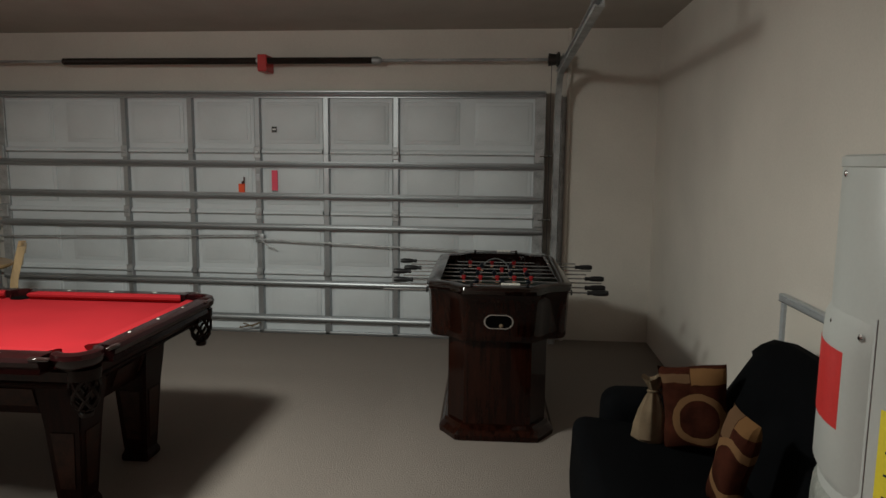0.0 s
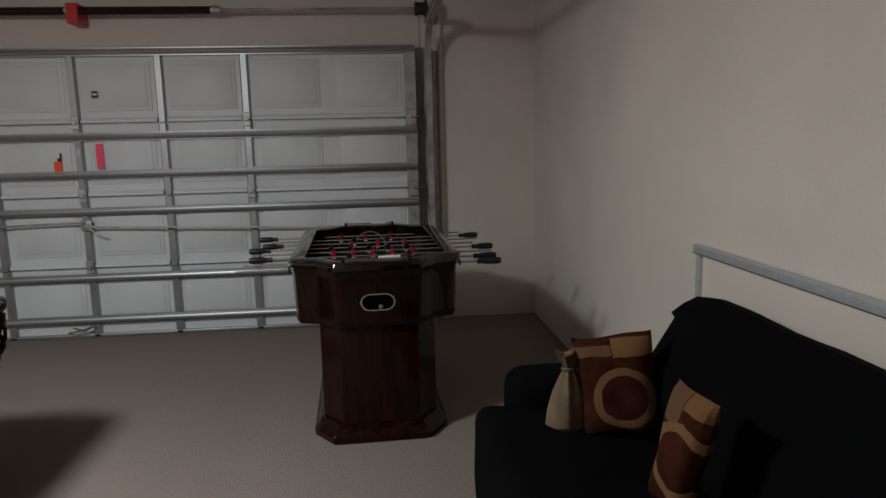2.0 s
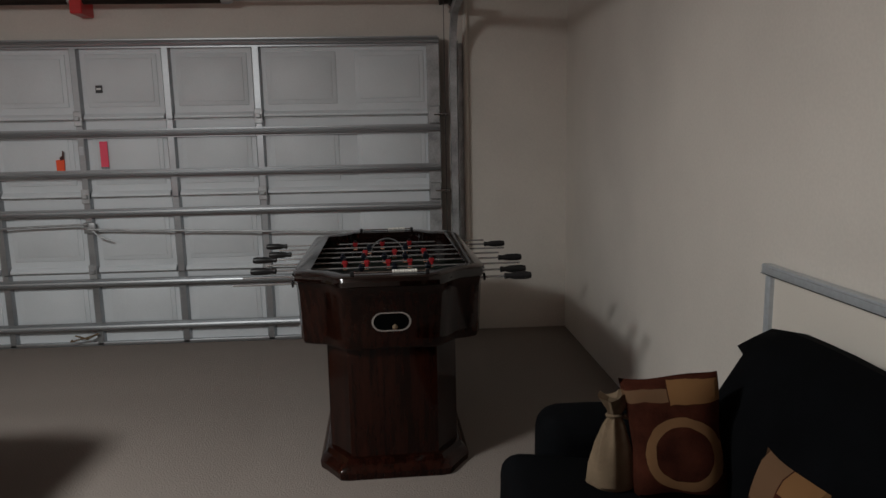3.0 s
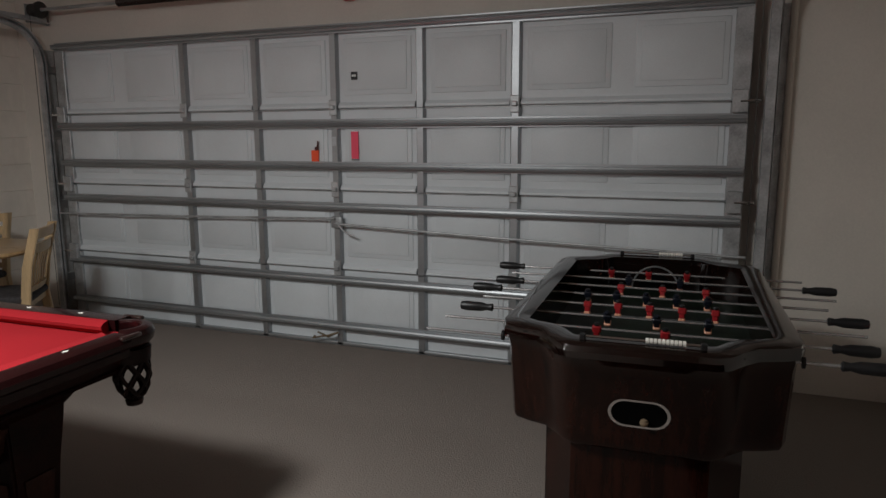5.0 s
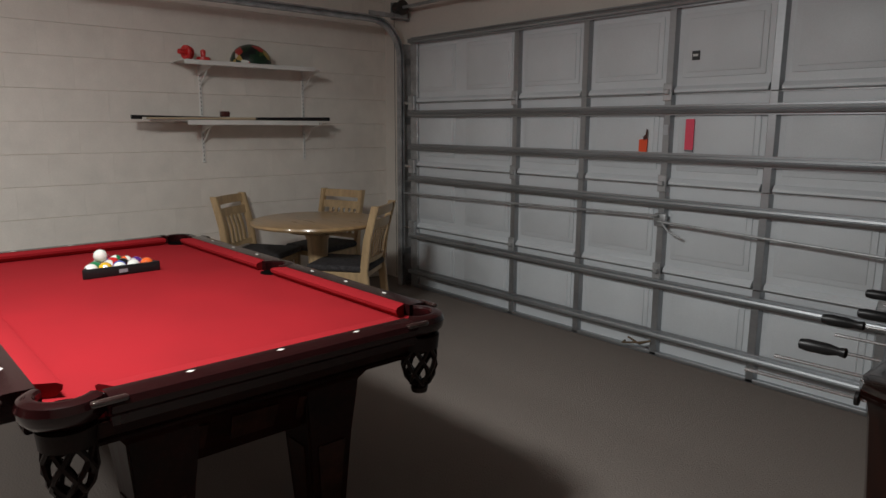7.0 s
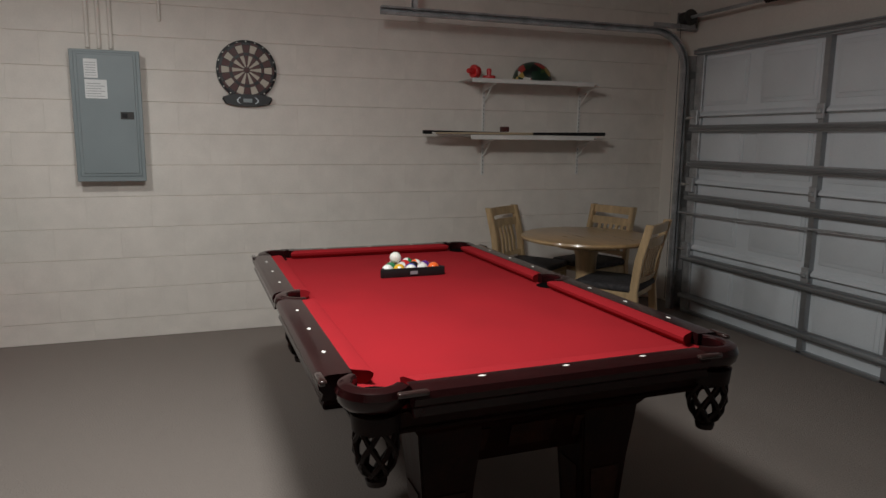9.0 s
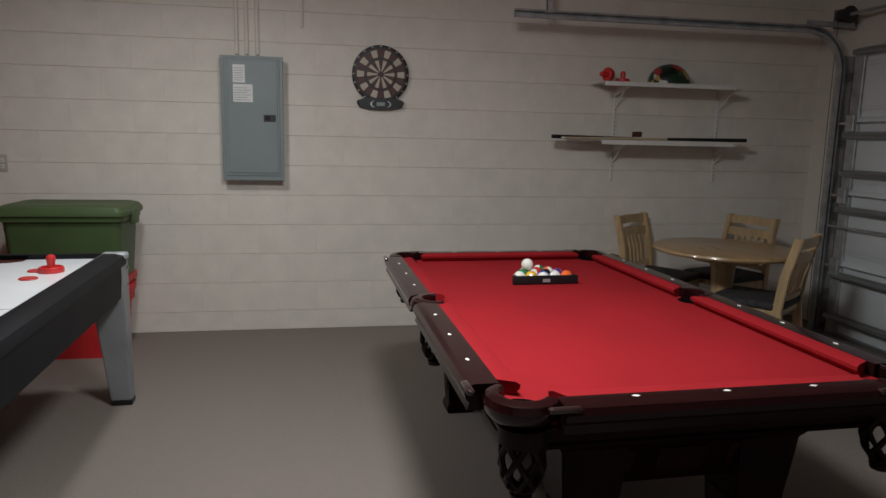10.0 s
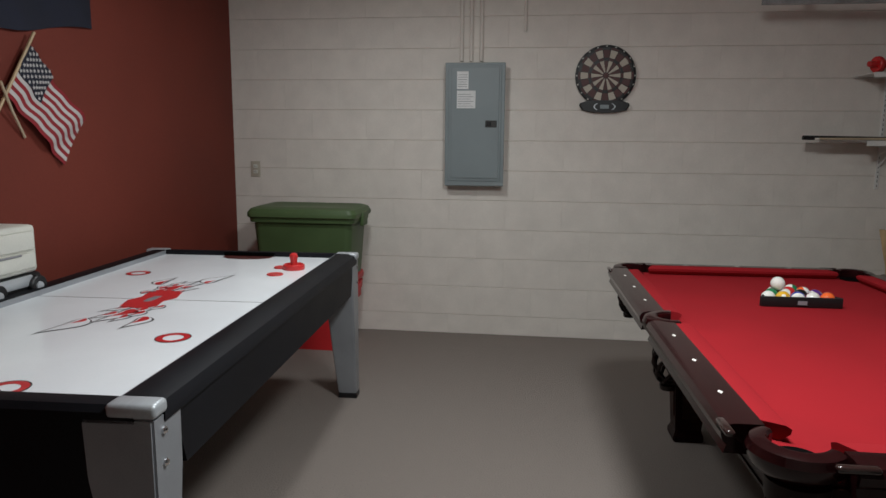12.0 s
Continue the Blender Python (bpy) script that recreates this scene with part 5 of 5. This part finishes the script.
# ---- on the red wall ----
def flag():
    t = thing("flag", "striped red and white cloth flag hung slantwise on the wall", "flag", pose(0, Y0, 0))
    a, b = Vector((-3.075, 0.035, 1.815)), Vector((-2.915, 0.035, 1.60))
    fly = Vector((-0.345, 0.0, -0.312))

    def at(u, v, lift=0.0):
        p = a + (b - a) * v + fly * u
        p.y = 0.03 + 0.014 * math.sin(u * 9 + v * 3) * (0.3 + u) + 0.006 * math.sin(u * 23 + v * 5) + lift
        return p

    def cloth(u0, u1, v0, v1, lift, n=18, k=3):
        bm = bmesh.new()
        f = [[at(u0 + (u1 - u0) * i / n, v0 + (v1 - v0) * j / k, lift) for j in range(k + 1)] for i in range(n + 1)]
        back = [[p - Vector((0, 0.0015, 0)) for p in r[::-1]] for r in f]
        loft(bm, [r + q for r, q in zip(f, back)])
        return bm

    for i in range(13):
        part("stripe", cloth(0, 1, i / 13, (i + 1) / 13, 0), M_FLAGW if i % 2 else M_FLAGR, t)
    canton = part("canton", cloth(0, 0.42, 0, 7 / 13, 0.003), M_NAVY, t)
    stars = bmesh.new()
    for r in range(9):
        for c in range(6 - r % 2):
            p = at(0.035 + 0.07 * c + 0.035 * (r % 2), (0.03 + 0.06 * r) * 0.98, 0.0055)
            pts = [(p.x + (0.010 if k % 2 == 0 else 0.004) * math.cos(math.pi * k / 5), p.z + (0.010 if k % 2 == 0 else 0.004) * math.sin(math.pi * k / 5)) for k in range(10)]
            prism(stars, pts, "y", p.y - 0.001, p.y + 0.0005)
    tagged(part("stars", stars, M_FLAGW, canton), kind="stuff")
    part("staff", tube(bmesh.new(), [a + Vector((-0.035, 0.0, 0.055)), b + Vector((0.08, 0, -0.12))], 0.007, 8), M_PINE, t)
    return t


flag()
solid("flag_stick", tube(bmesh.new(), [(-2.86, Y0 + 0.06, 1.64), (-2.95, Y0 + 0.03, 1.52), (-3.035, Y0 + 0.009, 1.415)], 0.006, 8), M_CUE, "thin pale wooden stick fixed to the red wall", "stick")


def banner():
    t = thing("wall_banner", "dark navy cloth banner high on the red wall", "banner", pose(0, Y0, 0))
    bm = bmesh.new()
    rows = []
    for i in range(21):
        u = i / 20
        x = -3.55 + 1.5 * u
        bot = 1.955 - 0.10 * math.sin(min(1.0, u * 1.6) * math.pi * 0.5) + 0.012 * math.sin(u * 14)
        rows.append([Vector((x, 0.012 + 0.010 * math.sin(u * 22), z)) for z in (bot, 2.1, 2.3, 2.45)] + [Vector((x, 0.006 + 0.010 * math.sin(u * 22), z)) for z in (2.45, 2.3, 2.1, bot)])
    loft(bm, rows)
    part("cloth", bm, M_NAVY, t)
    part("rod", tube(bmesh.new(), [(-3.60, 0.014, 2.455), (-2.0, 0.014, 2.455)], 0.012, 8), M_BLACK, t)
    return t


banner()


def cart():
    t = thing("utility_cart", "black utility cart standing between table and red wall", "cart", pose(-2.655, -0.165, 0))
    part("shelf", boxes((-0.19, 0.26, -0.11, 0.10, 0.745, 0.77, 0.006, 2)), M_BLACK, t)
    for x in (-0.175, 0.245):
        for y in (-0.095, 0.085):
            part("leg", boxes((x - 0.01, x + 0.01, y - 0.01, y + 0.01, 0.0, 0.745, 0.003, 1)), M_BLACK, t)


cart()


def appliance():
    t = thing("desk_appliance", "off-white plastic appliance on a black and silver wheeled base", "appliance", pose(-2.655, -0.165, 0.771))
    part("wheeled_base", boxes((-0.165, 0.22, -0.09, 0.085, 0.012, 0.10, 0.02, 3)), M_BLACK, t, "black base")
    part("base_trim", boxes((-0.10, 0.20, 0.08, 0.092, 0.05, 0.095, 0.006, 2)), M_ALU, t, "silver base trim")
    for x in (-0.115, 0.10):
        w = part("wheel", lathe(bmesh.new(), [(0.015, 0.080), (0.042, 0.082), (0.045, 0.088), (0.045, 0.104), (0.04, 0.108), (0.02, 0.106), (0.001, 0.106)], 24, (x, 0, 0.045), "y"), M_BLACK, t)
        part("hub", lathe(bmesh.new(), [(0.02, 0.105), (0.018, 0.111), (0.001, 0.112)], 16, (x, 0, 0.045), "y"), M_ALU, w)
    b = part("housing", boxes((-0.15, 0.21, -0.085, 0.08, 0.10, 0.295, 0.018, 3)), M_PALE, t)
    part("drawer_front", boxes((-0.13, 0.19, 0.078, 0.088, 0.12, 0.185, 0.008, 2)), M_PALE, b)
    part("drawer_front", boxes((-0.13, 0.19, 0.078, 0.088, 0.195, 0.272, 0.008, 2)), M_PALE, b)
    part("grip", boxes((-0.05, 0.09, 0.086, 0.094, 0.176, 0.184, 0.003, 1)), M_GREYINK, b)


appliance()


# ---- ceiling lamp ----
def ceiling_lamp(at):
    t = thing("ceiling_light", "round flush ceiling light fitting", "ceiling light", pose(at[0], at[1], H), "ceiling lights")
    part("base_plate", lathe(bmesh.new(), [(0.001, -0.001), (0.10, -0.001), (0.11, -0.012), (0.06, -0.025), (0.001, -0.026)], 32), M_PALE, t)


ceiling_lamp(LAMP)
ceiling_lamp(LAMP_BACK)


# ---- block courses of the side wall ----
def courses():
    hgt, ln, d = 0.2135, 0.4064, 0.006
    bm = bmesh.new()
    e, f = 0.0030, 0.0003
    o = [(-d, 0, 0), (-d, ln, 0), (-d, ln, hgt), (-d, 0, hgt)]
    i = [(0, f, e), (0, ln - f, e), (0, ln - f, hgt - e), (0, f, hgt - e)]
    loft(bm, [[Vector(p) for p in o], [Vector(p) for p in i]], False, True)
    full = to_mesh("block", bm, M_BLOCK, 20)
    row, z = 0, -0.069
    while z < H:
        z0, z1 = max(z, 0.0), min(z + hgt, H)
        y = Y0 - (0.2032 if row % 2 else 0.0)
        while y < Y1 - 0.001:
            y0, y1 = max(y, Y0), min(y + ln, Y1)
            if y1 - y0 > 0.02:
                b = part("block", full, None, wall_west, m=Matrix.Translation((X0, y0, z0)) @ Matrix.Diagonal((1, (y1 - y0) / ln, (z1 - z0) / hgt, 1)))
            y += ln
        z += hgt
        row += 1


courses()
